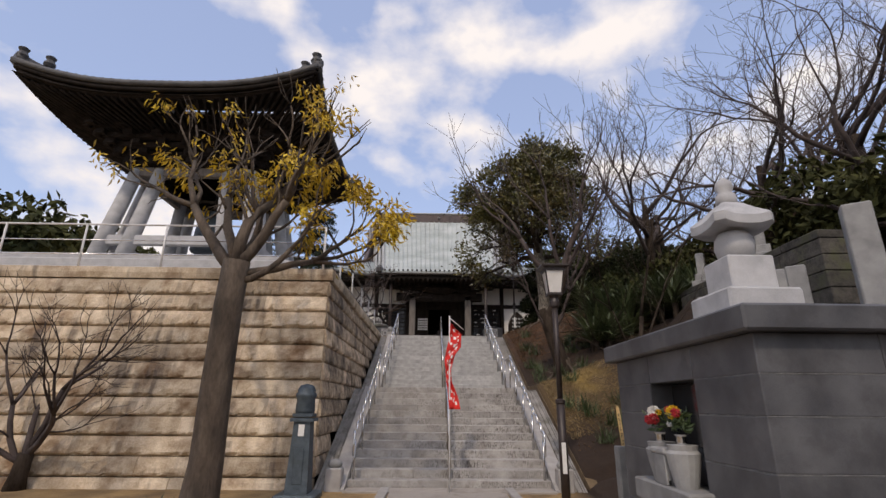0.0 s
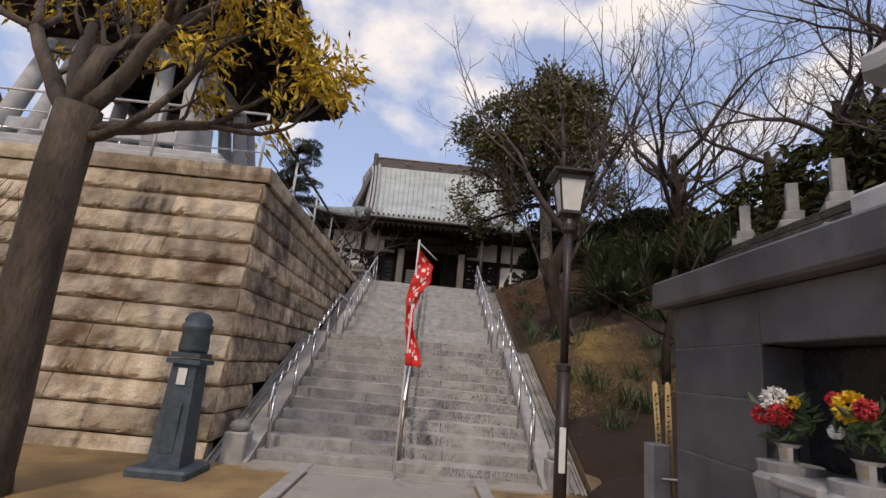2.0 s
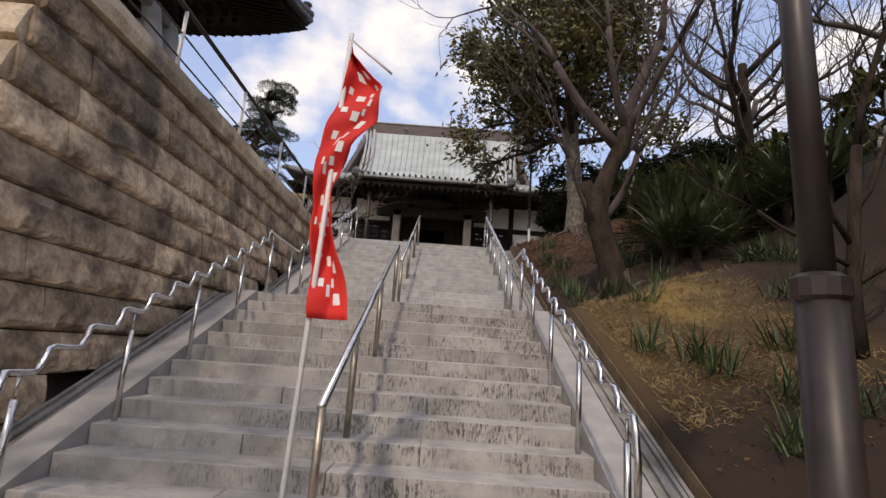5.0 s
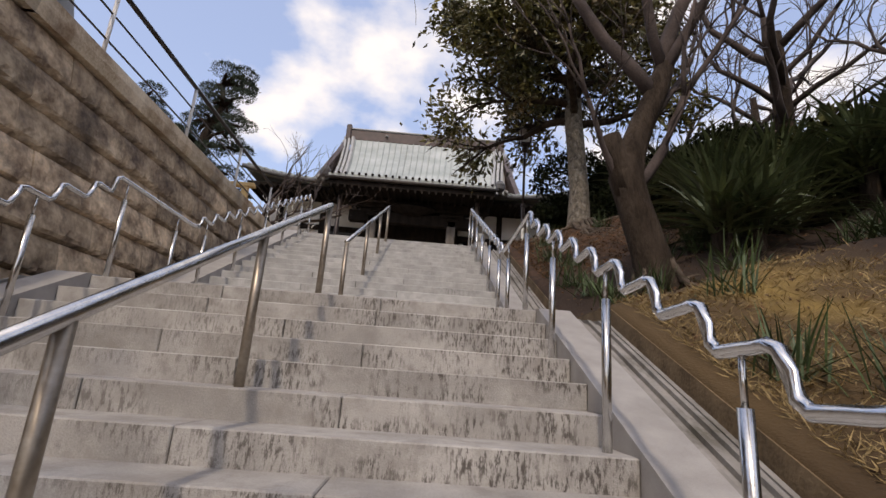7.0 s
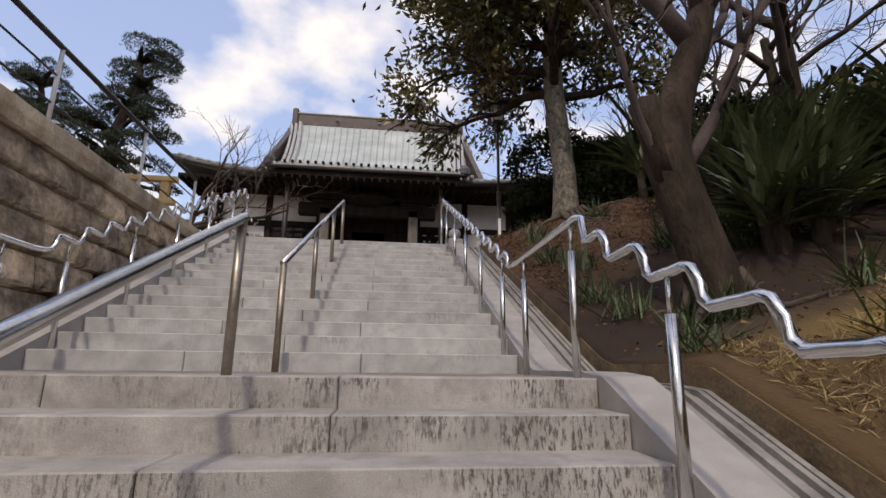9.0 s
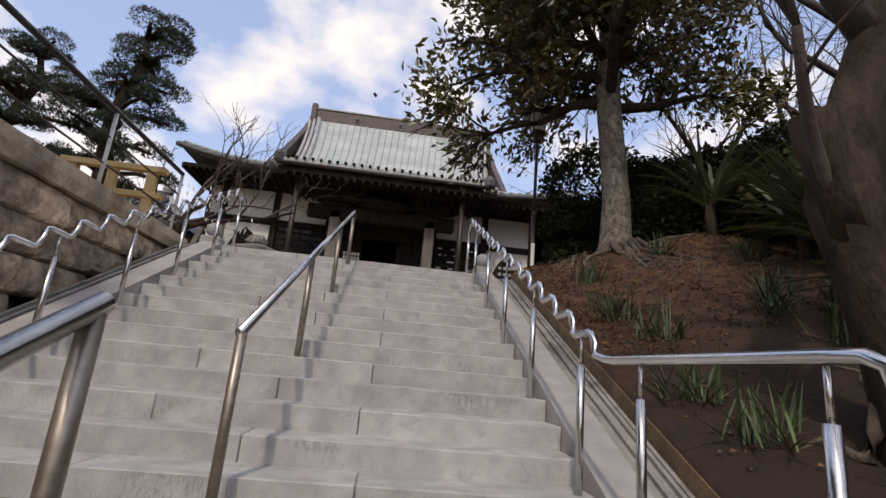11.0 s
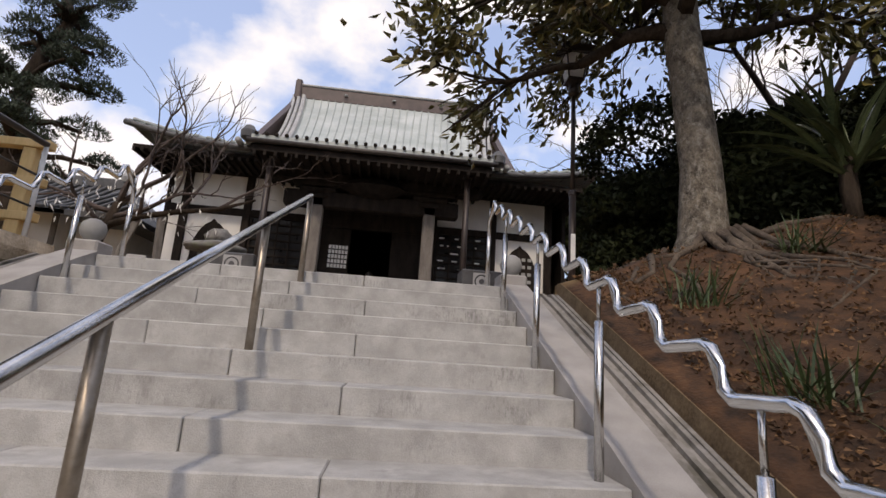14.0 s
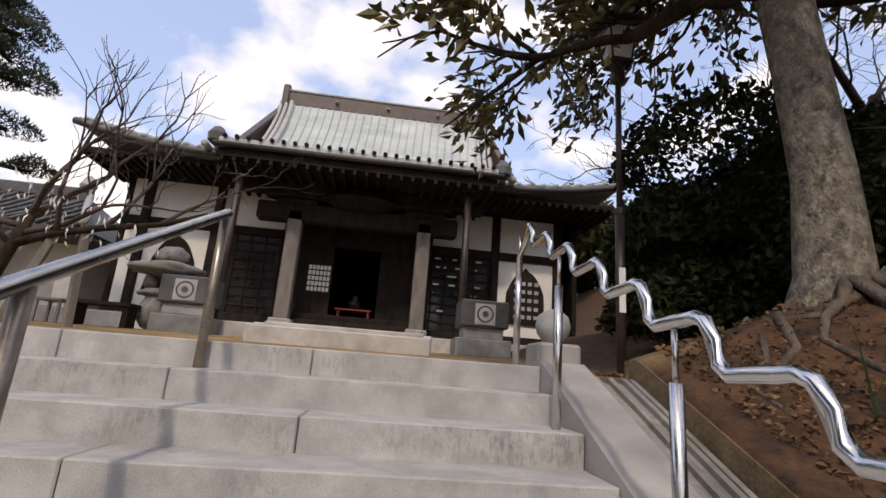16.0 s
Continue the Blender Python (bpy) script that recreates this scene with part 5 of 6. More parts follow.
# ---- trees ----
def grow(vf, tips, p, d, length, radius, depth, r, spread=0.55, up=0.12, shrink=0.72, segs=4, wig=0.16, kids=(2, 3), sides=5, minr=0.004):
    """A branch with its twigs, added to vf; the thin ends go to tips as (place, way)."""
    pts, rad = [p.copy()], [radius]
    end_r = max(radius * (0.62 if depth else 0.35), minr)
    mids = []
    for i in range(segs):
        d = (d + Vector((r.gauss(0, wig), r.gauss(0, wig), r.gauss(0, wig) + up))).normalized()
        p = p + d * (length / segs)
        pts.append(p.copy())
        rad.append(radius + (end_r - radius) * (i + 1) / segs)
        mids.append((p.copy(), d.copy()))
    tube(vf, pts, rad, max(3, sides))
    if depth == 0:
        tips.append((p.copy(), d.copy()))
        tips.extend(mids[1:-1])
        return
    n = r.randint(*kids)
    for k in range(n):
        axis = d.cross(Vector((r.gauss(0, 1), r.gauss(0, 1), r.gauss(0, 1)))).normalized()
        ang = spread * r.uniform(0.6, 1.25) * (0.45 if k == 0 else 1)
        nd = (Matrix.Rotation(ang, 3, axis) @ d).normalized()
        grow(vf, tips, p, nd, length * shrink * r.uniform(0.8, 1.15), end_r * (0.95 if k == 0 else 0.75), depth - 1, r, spread, up, shrink, segs, wig, kids, max(3, sides - 1), minr)
    if depth >= 2:
        for q, dd in mids[1:-1]:
            if r.random() < 0.6:
                axis = dd.cross(Vector((r.gauss(0, 1), r.gauss(0, 1), r.gauss(0, 1)))).normalized()
                nd = (Matrix.Rotation(spread * 1.3, 3, axis) @ dd).normalized()
                grow(vf, tips, q, nd, length * shrink * 0.7, end_r * 0.5, depth - 2, r, spread, up, shrink, segs, wig, kids, 3, minr)


def tree(name, label, at, trunk, limbs, material, seed, depth=4, leaves=None, bare_side=None, low=0.0, **kw):
    """trunk: (points, radii) relative to at; limbs: (height point, way, length, radius)."""
    t = thing(name, label, "tree", at=at)
    r = random.Random(seed)
    vf = ([], [])
    tube(vf, trunk[0], trunk[1], 12)
    raw("trunk", vf, material[0], t, smooth=True)
    tips = []
    vf = ([], [])
    for p, d, length, radius in limbs:
        grow(vf, tips, Vector(p), Vector(d).normalized(), length, radius, depth, r, **kw)
    raw("bough", vf, material[1], t, smooth=True)["kind"] = "stuff"
    if leaves:
        m, per, size, width, droop, keep, scatter = leaves
        lf = ([], [])
        for p, d in tips:
            if r.random() > keep * (0.12 if bare_side is not None and p.z > 6.3 else 0.45 if bare_side is not None and p.x < bare_side else 1):
                continue
            if p.z < low:
                continue
            for k in range(per):
                dd = (d + Vector((r.gauss(0, 0.6), r.gauss(0, 0.6), r.gauss(0, 0.6) - droop))).normalized()
                q = p + Vector((r.gauss(0, scatter), r.gauss(0, scatter), r.gauss(0, scatter)))
                leaf(lf, q, dd, size * r.uniform(0.6, 1.25), width * r.uniform(0.7, 1.2), r)
        raw("crown", lf, m, t, "leaves")["kind"] = "stuff"
    return t


# the tree with the last yellow leaves
tree("yellow_leaved_tree", "slender grey tree with thin drooping yellow leaves", (-3.86, -2.5, -0.05),
     ([(-0.04, 0, 0), (-0.01, 0, 0.25), (0.02, 0, 0.8), (0.05, -0.1, 2.0), (0.1, -0.2, 3.2), (0.16, -0.25, 3.95)], [0.35, 0.29, 0.255, 0.235, 0.225, 0.22]),
     [((0.1, -0.25, 3.8), (-0.75, 0.1, 0.65), 1.7, 0.12), ((0.14, -0.25, 3.9), (-0.5, 0.2, 1), 1.6, 0.1), ((0.16, -0.25, 3.9), (0.05, -0.1, 1), 1.5, 0.12),
      ((0.16, -0.25, 3.85), (0.65, 0.2, 0.75), 1.4, 0.11), ((0.16, -0.25, 3.7), (1.0, 0.3, 0.3), 1.3, 0.09), ((0.16, -0.25, 3.9), (0.35, 0.4, 1), 1.4, 0.09), ((0.16, -0.25, 3.6), (1.0, 0.1, 0.05), 1.1, 0.07)],
     (M_BARK3, M_BARK3), 21, depth=3, leaves=(M_LEAF_Y, 17, 0.17, 0.046, 1.6, 0.62, 0.1), bare_side=-0.3, spread=0.55, up=0.09, shrink=0.72, wig=0.14, kids=(2, 3), minr=0.006)

# bare shrub at the wall's foot
tree("bare_shrub", "bare reddish many-stemmed shrub at the foot of the wall", (-8.3, -0.35, -0.05),
     ([(0, 0, 0), (0.03, 0, 0.3), (0.08, 0, 0.7)], [0.2, 0.15, 0.13]),
     [((0.05, 0, 0.4), (-0.5, -0.1, 0.8), 1.3, 0.07), ((0.08, 0, 0.6), (0.5, -0.2, 0.8), 1.4, 0.08), ((0.08, 0, 0.65), (0.9, -0.2, 0.6), 1.4, 0.07), ((0.06, 0, 0.6), (-0.1, 0.2, 1), 1.3, 0.07), ((0.06, 0, 0.5), (-0.9, -0.2, 0.5), 1.2, 0.06)],
     (M_BARK2, M_TWIG), 31, depth=4, spread=0.55, up=0.03, shrink=0.74, wig=0.13, minr=0.004)


def roots(t, seed, count, reach, r0, slope):
    r = random.Random(seed)
    for k in range(count):
        a = 2 * math.pi * k / count + r.uniform(-0.3, 0.3)
        pts, rad = [], []
        L = reach * r.uniform(0.5, 1.2)
        for i in range(8):
            f = i / 7
            a += r.gauss(0, 0.12)
            x, y = math.cos(a) * (0.2 + L * f), math.sin(a) * (0.2 + L * f)
            wx, wy = t.location.x + x, t.location.y + y
            if wx < 3.05:
                break
            z = ground_z(max(wx, 3.0), wy) - t.location.z + 0.035 * (1 - f) - 0.01 * f
            z = max(z, -1.6) + 0.42 * max(0, 1 - f * 3.2) ** 2
            pts.append((x, y, z))
            rad.append(r0 * (1 - 0.75 * f) * r.uniform(0.8, 1.2))
        if len(pts) > 2:
            pipe("root", pts, rad, M_BARK3, t, n=7)


g2 = ground_z(4.7, 11.5)
cr = random.Random(88)
CROWN = []
for k in range(24):
    h = 3.5 + 3.4 * k / 23
    a = 2.4 * k + cr.uniform(-0.4, 0.4)
    # more limbs reach out over the stairs than into the hill
    d = (math.cos(a) - 0.24, 0.85 * math.sin(a), 0.25 + 0.75 * k / 23)
    CROWN.append(((-0.08, 0.1, min(h, 6.0)), d, cr.uniform(1.2, 1.65) - 0.2 * (k > 18), 0.13 - 0.002 * k))
t2 = tree("evergreen_tree", "old evergreen with pale trunk, exposed roots and dark leathery leaves", (4.7, 11.5, g2 - 0.05),
          ([(0, 0, 0), (0.0, 0, 0.25), (0.02, 0, 0.7), (0.03, 0, 1.6), (-0.03, 0.05, 2.7), (-0.1, 0.1, 3.7), (-0.1, 0.1, 4.6), (-0.05, 0.15, 6.0)], [0.72, 0.44, 0.3, 0.25, 0.235, 0.24, 0.21, 0.17]),
          CROWN,
          (M_BARK, M_BARK2), 42, depth=3, leaves=(M_LEAF_D, 20, 0.22, 0.1, 0.25, 0.85, 0.24), low=3.0, spread=0.68, up=0.04, shrink=0.72, wig=0.15, kids=(2, 3), minr=0.008)
roots(t2, 7, 46, 2.1, 0.055, 0)

g3 = ground_z(3.9, 5.75)
t3 = tree("bare_bank_tree", "thick bare tree with a sawn limb leaning on the bank", (3.9, 5.75, g3 - 0.08),
          ([(0.05, 0, -0.2), (0.02, 0, 0.25), (-0.1, 0, 0.7), (-0.28, 0, 1.3), (-0.36, 0.02, 1.65), (-0.27, 0.05, 2.0), (-0.08, 0.1, 2.5), (0.18, 0.12, 3.1), (0.3, 0.12, 3.5)], [0.36, 0.27, 0.23, 0.215, 0.23, 0.19, 0.17, 0.155, 0.135]),
          [((0.12, 0.12, 3.0), (-0.55, 0.1, 1), 2.2, 0.12), ((0.29, 0.12, 3.45), (0.15, 0.2, 1), 2.1, 0.135), ((0.24, 0.12, 3.3), (0.6, -0.3, 0.8), 1.9, 0.09), ((0.27, 0.12, 3.4), (-0.3, -0.3, 1), 2.1, 0.09),
           ((-0.3, 0, 1.4), (0.75, -0.25, 0.75), 1.5, 0.085), ((-0.4, 0, 1.45), (-0.7, -0.3, 0.7), 1.3, 0.05), ((-0.02, 0.1, 2.6), (0.8, 0.4, 0.6), 1.4, 0.07)],
          (M_BARK2, M_TWIG), 53, depth=4, spread=0.5, up=0.08, shrink=0.78, wig=0.14, kids=(2, 3), minr=0.006)
pipe("sawn_limb", [(-0.32, 0.0, 1.4), (-0.46, -0.02, 1.8), (-0.6, -0.04, 2.2)], [0.2, 0.16, 0.145], M_BARK2, t3, "sawn-off limb", n=12)
roots(t3, 9, 5, 0.8, 0.06, 0)

# small bare trees along the bank and on the hillside
br = random.Random(77)
for k, (x, y, hgt) in enumerate(((10.0, 6.0, 1.7), (9.3, 10.0, 2.2), (10.6, 11.5, 1.9), (8.6, 14.0, 1.6), (11.5, 1.0, 1.9), (13.0, 3.0, 1.9), (12.5, 15.0, 1.9), (16.0, 8.0, 2.0), (7.6, 17.5, 1.4), (15.0, -1.0, 1.9), (10.4, -0.5, 1.6), (9.8, 3.2, 1.7), (12.2, 5.2, 1.8))):
    lean = br.uniform(-0.15, 0.1)
    z = ground_z(x, y) - 0.1
    limbs = []
    for i in range(5):
        a = br.uniform(0, 6.28)
        limbs.append(((lean * 1.4 * hgt, 0, (1.2 + 0.25 * i) * hgt), (math.cos(a) * 0.9, math.sin(a) * 0.9, 0.6), 1.2 * hgt, 0.05 * hgt))
    tree("bare_tree", "bare grey winter tree with fine twigs on the hillside", (x, y, z),
         ([(0, 0, 0), (lean * 0.5 * hgt, 0, 0.8 * hgt), (lean * hgt, 0, 1.6 * hgt), (lean * 1.4 * hgt, 0, 2.4 * hgt)], [0.11 * hgt, 0.09 * hgt, 0.075 * hgt, 0.055 * hgt]),
         limbs, (M_BARK2, M_TWIG), 100 + k, depth=5, spread=0.58, up=0.05, shrink=0.74, wig=0.17, kids=(2, 2), minr=0.006)

for k, (x, lean, rad) in enumerate(((-6.9, 0.02, 0.26), (-8.6, 0.012, 0.26), (-9.9, 0.01, 0.32), (-11.2, 0.015, 0.28), (-12.8, 0.01, 0.32), (-15.0, 0.012, 0.3))):
    tree("tall_bare_tree", "tall slender bare tree in the precinct before the stairs", (x, -12.6, -0.1),
         ([(lean * z, 0.05 * math.sin(z), z) for z in (0, 2.5, 5, 8, 11, 13.5, 16, 18)], [rad * f for f in (1.35, 1.0, 0.97, 0.94, 0.9, 0.85, 0.75, 0.5)]),
         [((lean * z, 0, z), (math.cos(2.4 * z + k), math.sin(2.4 * z + k), 0.7), 1.0, 0.05) for z in (15, 16, 17, 17.8)],
         (M_BARK3, M_TWIG), 500 + k, depth=3, spread=0.5, up=0.08, shrink=0.76, wig=0.13, minr=0.006)

tree("bare_sapling", "slim dark bare tree rising out of the bank", (4.75, 1.6, ground_z(4.75, 1.6) - 0.05),
     ([(0, 0, 0), (0.0, 0, 0.7), (0.1, 0, 1.5), (0.2, 0, 2.2)], [0.085, 0.065, 0.055, 0.05]),
     [((0.2, 0, 2.2), (0.1, 0.05, 1), 1.6, 0.042), ((0.1, 0, 1.5), (0.75, 0.1, 0.7), 1.7, 0.04), ((0.05, 0, 1.1), (-0.7, 0.0, 0.75), 1.5, 0.035), ((0.0, 0, 0.7), (0.9, -0.2, 0.55), 1.4, 0.032), ((0.02, 0, 0.9), (-0.8, -0.2, 0.35), 1.1, 0.026)],
     (M_BARK2, M_BARK2), 171, depth=4, spread=0.5, up=0.08, shrink=0.76, wig=0.13, kids=(2, 2), minr=0.004)


def clump(name, label, at, count, length, width, material, seed, spread=1.0, arch=1.0, category="plant", kind=""):
    """A tuft of long arching leaves."""
    t = thing(name, label, category, at=at, kind=kind)
    r = random.Random(seed)
    vf = ([], [])
    for k in range(count):
        a = r.uniform(0, 6.28)
        out = Vector((math.cos(a), math.sin(a), 0))
        s = Vector((-out.y, out.x, 0)) * width * 0.5 * r.uniform(0.7, 1.2)
        L = length * r.uniform(0.6, 1.15)
        el = r.uniform(0.25, 1.45)
        p = Vector((r.gauss(0, 0.05), r.gauss(0, 0.05), 0)) * spread
        base = len(vf[0])
        for i in range(5):
            f = i / 4
            w = s * (1 - f ** 2) * (0.5 + f if f < 0.5 else 1)
            for q in (p - w, p + w):
                vf[0].append(tuple(q))
            e = el - arch * 0.45 * f
            p = p + (out * math.cos(e) + Vector((0, 0, math.sin(e)))) * L / 4
        for i in range(4):
            b = base + i * 2
            vf[1].append((b, b + 1, b + 3, b + 2))
    raw("leaves", vf, material, t)
    return t


pr = random.Random(19)


def strap_leaf(seed):
    """One long arching leaf, pointing along x, as a mesh to share."""
    r = random.Random(seed)
    L, el, w = 1.5 * r.uniform(0.65, 1.15), 0.2 + 1.25 * (seed % 14) / 13, 0.043 * r.uniform(0.75, 1.2)
    vs, fs, p = [], [], Vector((0.03, 0, 0))
    for i in range(7):
        f = i / 6
        k = w * (1 - f ** 2.5) * min(1, 0.55 + 1.4 * f)
        vs += [(p.x, -k, p.z + k * 0.35), (p.x, 0, p.z), (p.x, k, p.z + k * 0.35)]
        e = el - 0.6 * f - 0.25 * f * f
        p = p + Vector((math.cos(e), 0, math.sin(e))) * L / 6
    for i in range(6):
        b = i * 3
        fs += [(b, b + 1, b + 4, b + 3), (b + 1, b + 2, b + 5, b + 4)]
    me = bpy.data.meshes.new("leaf")
    me.from_pydata(vs, [], fs)
    me.materials.append(M_CYCAD)
    return me


STRAP = [strap_leaf(i) for i in range(42)]


def strap_plant(at, count):
    t = thing("strap_leaf_plant", "dark green clump of long stiff arching leaves on the bank", "plant", at=at, group="strap-leaved plants on the bank")
    pipe("stem", [(0, 0, -1.2), (0, 0, 0.1)], [0.12, 0.09], M_BARK2, t, n=7)
    for k in range(count):
        ob = new("leaf", pr.choice(STRAP))
        ob.parent = t
        ob.matrix_world = pose(at[0] + pr.gauss(0, 0.06), at[1] + pr.gauss(0, 0.06), at[2] + pr.uniform(-0.15, 0.1), pr.uniform(-14, 14), 0, pr.uniform(0, 360))


for k in range(34):
    x, y = pr.uniform(5.0, 9.5), pr.uniform(5.5, 12.5)
    if x < 6.2 and y > 8.5:
        x += 1.6
    strap_plant((x, y, ground_z(x, y) + pr.uniform(0.1, 0.9)), 70)
for k in range(40):
    x, y = pr.uniform(2.95, 6.0), pr.uniform(0.2, 12.5)
    if (x - 4.35) ** 2 + (y - 11.6) ** 2 < 0.8 or (x - 4.0) ** 2 + (y - 6.15) ** 2 < 0.5:
        continue
    clump("daffodil_clump", "small green tuft of narrow leaves in the bank", (x, y, ground_z(x, y) - 0.02), 60, 0.5, 0.022, M_BLADE, 300 + k, 2.0, 0.6)
clump("small_green_plant", "small green tuft at the foot of the wall", (-3.35, 0.3, 0), 60, 0.5, 0.035, M_BLADE, 401, 2.0)
clump("small_green_plant", "small green tuft at the foot of the tree", (-4.2, -2.55, 0), 60, 0.35, 0.03, M_BLADE, 402, 3.0)

# dry grass over the bank
gr = random.Random(23)
gv = ([], [])
for k in range(16000):
    x, y = 2.9 + 4.4 * gr.random() ** 1.4, gr.uniform(1.2, 5.5)
    if x > 5.2 - 0.6 * gr.random() or noise.noise((x * 0.5, y * 0.5, 9)) < -0.25 + 0.16 * max(y - 4, -2):
        continue
    z = ground_z(x, y) - 0.01
    leaf(gv, Vector((x, y, z)), Vector((gr.gauss(0, 0.9), gr.gauss(0, 0.9), 0.45)).normalized(), gr.uniform(0.06, 0.16), 0.008, gr)
tagged(raw("dry_grass", gv, M_DRY), "dry straw-coloured grass over the bank", "grass", kind="stuff")
lv = ([], [])
for k in range(6500):
    x, y = 2.9 + 4 * gr.random() ** 1.5, 12.5 - (5.0 if k % 5 else 12.0) * gr.random()
    leaf(lv, Vector((x, y, ground_z(x, y) + 0.015)), Vector((gr.gauss(0, 1), gr.gauss(0, 1), 0.25)).normalized(), gr.uniform(0.03, 0.075), 0.026, gr, 0.3)
M_LITTER = mat("fallen_leaf", (0.05, 0.025, 0.012), (0.22, 0.12, 0.055), 3, 0.8, 0.0, vary=0.4, island=True)
tagged(raw("fallen_leaves", lv, M_LITTER), "brown fallen leaves scattered on the bank", "leaf litter", kind="stuff")


# ---- pine beside the hall ----
def pine(x, y, z, hgt, seed):
    t = thing("garden_pine", "old pine trained into flat cloud-like pads", "tree", at=(x, y, z))
    r = random.Random(seed)
    vf = ([], [])
    pts = [(0.25 * math.sin(i * 1.1) * i / 5, 0.1 * math.sin(i * 2.0), hgt * i / 8) for i in range(9)]
    tube(vf, pts, [0.3 - 0.026 * i for i in range(9)], 9)
    lf = ([], [])
    for k in range(40):
        i = 3 + k % 6
        p = Vector(pts[i])
        a = r.uniform(0, 6.28)
        L = (2.7 - 0.22 * i) * r.uniform(0.4, 1.1) * hgt / 8.4
        q = p + Vector((math.cos(a) * L, math.sin(a) * L, r.uniform(-0.1, 0.5)))
        tube(vf, [p, (p + q) / 2 + Vector((0, 0, 0.15)), q], [0.1, 0.07, 0.04], 6)
        w = r.uniform(0.42, 0.85) * hgt / 8.4
        for n in range(620):
            aa, rr = r.uniform(0, 6.28), w * math.sqrt(r.random())
            c = q + Vector((math.cos(aa) * rr, math.sin(aa) * rr, 0.4 * hgt / 8.4 * (1 - (rr / w) ** 2) * r.uniform(0.0, 1.1)))
            leaf(lf, c, Vector((r.gauss(0, 0.6), r.gauss(0, 0.6), 0.6)).normalized(), 0.02 * hgt, 0.004 * hgt, r)
    raw("trunk", vf, M_BARK2, t, smooth=True)
    raw("needles", lf, M_LEAF_P, t)


pine(-8.0, 17.6, 4.85, 7.3, 1)
pine(-11.6, 18.6, 4.95, 6.6, 2)


# ---- distant wooded slopes ----
def woods(name, label, spots, seed, material, clumps, size):
    r = random.Random(seed)
    lf = ([], [])
    for x, y, z, rad in spots:
        for k in range(clumps):
            d = Vector((r.gauss(0, 1), r.gauss(0, 1), abs(r.gauss(0, 0.8)))).normalized()
            c = Vector((x, y, z)) + Vector((d.x * rad, d.y * rad, d.z * rad * 0.9)) * r.uniform(0.75, 1.05)
            leaf(lf, c, Vector((r.gauss(0, 1), r.gauss(0, 1), r.gauss(0, 1))).normalized(), size * r.uniform(0.6, 1.4), size * 0.6, r)
    return tagged(raw(name, lf, material), label, "trees", kind="stuff")


wr = random.Random(9)
left = [(-24 - wr.uniform(0, 22), 14 + wr.uniform(0, 26), 6.5 + wr.uniform(0, 4.5), wr.uniform(3.0, 5)) for k in range(40)]
woods("wooded_slope", "dark evergreen trees behind the bell tower", left, 3, M_LEAF_H, 900, 0.6)
right = []
for k in range(70):
    x, y = 13 + wr.uniform(0, 20), -14 + wr.uniform(0, 44)
    right.append((x, y, 3.6 + 0.42 * (x - 13) + wr.uniform(0, 1.5), wr.uniform(2.8, 4.2)))
woods("wooded_hillside", "dark evergreen thicket on the hillside", right, 4, M_LEAF_H, 900, 0.5)
near = [(8 + wr.uniform(0, 5.0), 9 + wr.uniform(0, 12), 5.5 + wr.uniform(-0.5, 1.3), wr.uniform(1.2, 2.0)) for k in range(32)]
woods("dark_thicket", "dense dark shrubs beside the hall", near, 6, M_LEAF_H, 700, 0.3)
back = [(11 + wr.uniform(0, 16), 40 + wr.uniform(0, 10), 11.5 + wr.uniform(0, 4.5), wr.uniform(3, 4.5)) for k in range(22)]
woods("hill_trees", "green and brown wooded hill behind the hall", back, 8, M_LEAF_H, 900, 0.7)


# near-black leaf: the canopy's shade over the hedge goes into its colour
M_LEAF_S = mat("shade_darkened_leaf", (0.008, 0.012, 0.006), (0.035, 0.042, 0.018), 0.8, 0.6, 0.0, vary=0.5, island=True)
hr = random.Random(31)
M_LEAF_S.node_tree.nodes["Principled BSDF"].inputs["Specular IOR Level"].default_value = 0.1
hedge = []
for k in range(64):
    y, rad = 11.6 + 8.5 * hr.random(), hr.uniform(0.9, 1.5)
    x = max(1.4 + (y - 7.9) * 0.42 + rad, 6.0 if y < 13.4 else 0) + 7.5 * hr.random() ** 1.3
    hedge.append((x, y, 5.2 + 2.2 * hr.random() + 0.18 * max(x - 6, 0), rad))
woods("evergreen_hedge", "dense evergreen shrubs behind the old tree, leaf colour darkened for shade", hedge, 61, M_LEAF_S, 2600, 0.13)


scrub = [(10.2 + wr.uniform(0, 4.5), -3 + wr.uniform(0, 10), 5.6 + wr.uniform(-0.4, 1.6), wr.uniform(1.0, 1.8)) for k in range(34)]
woods("hill_scrub", "low evergreen scrub above the graves", scrub, 14, M_LEAF_H, 600, 0.28)


# ---- cemetery on the slope ----
def stone_terrace(x0, x1, y0, y1, z0, z1, seed):
    t = thing("terrace_wall", "mossy grey stone terrace wall of the cemetery, darkened for shade", "stone wall", kind="structure")
    r = random.Random(seed)
    z = z0
    while z < z1 - 0.05:
        y = y0
        while y < y1:
            L = min(r.uniform(0.8, 1.5), y1 - y)
            part("terrace_stone", boxed(x0 - r.uniform(0, 0.04), x1, y + 0.006, y + L - 0.006, z + 0.005, min(z + 0.36, z1) - 0.005, bevel=0.02), M_ROCK_SHADED, t)
            y += L
        z += 0.36
    return t


stone_terrace(6.9, 7.9, -1.0, 3.4, 2.9, 3.65, 1)
stone_terrace(7.9, 9.0, -1.0, 5.2, 3.3, 5.3, 2)


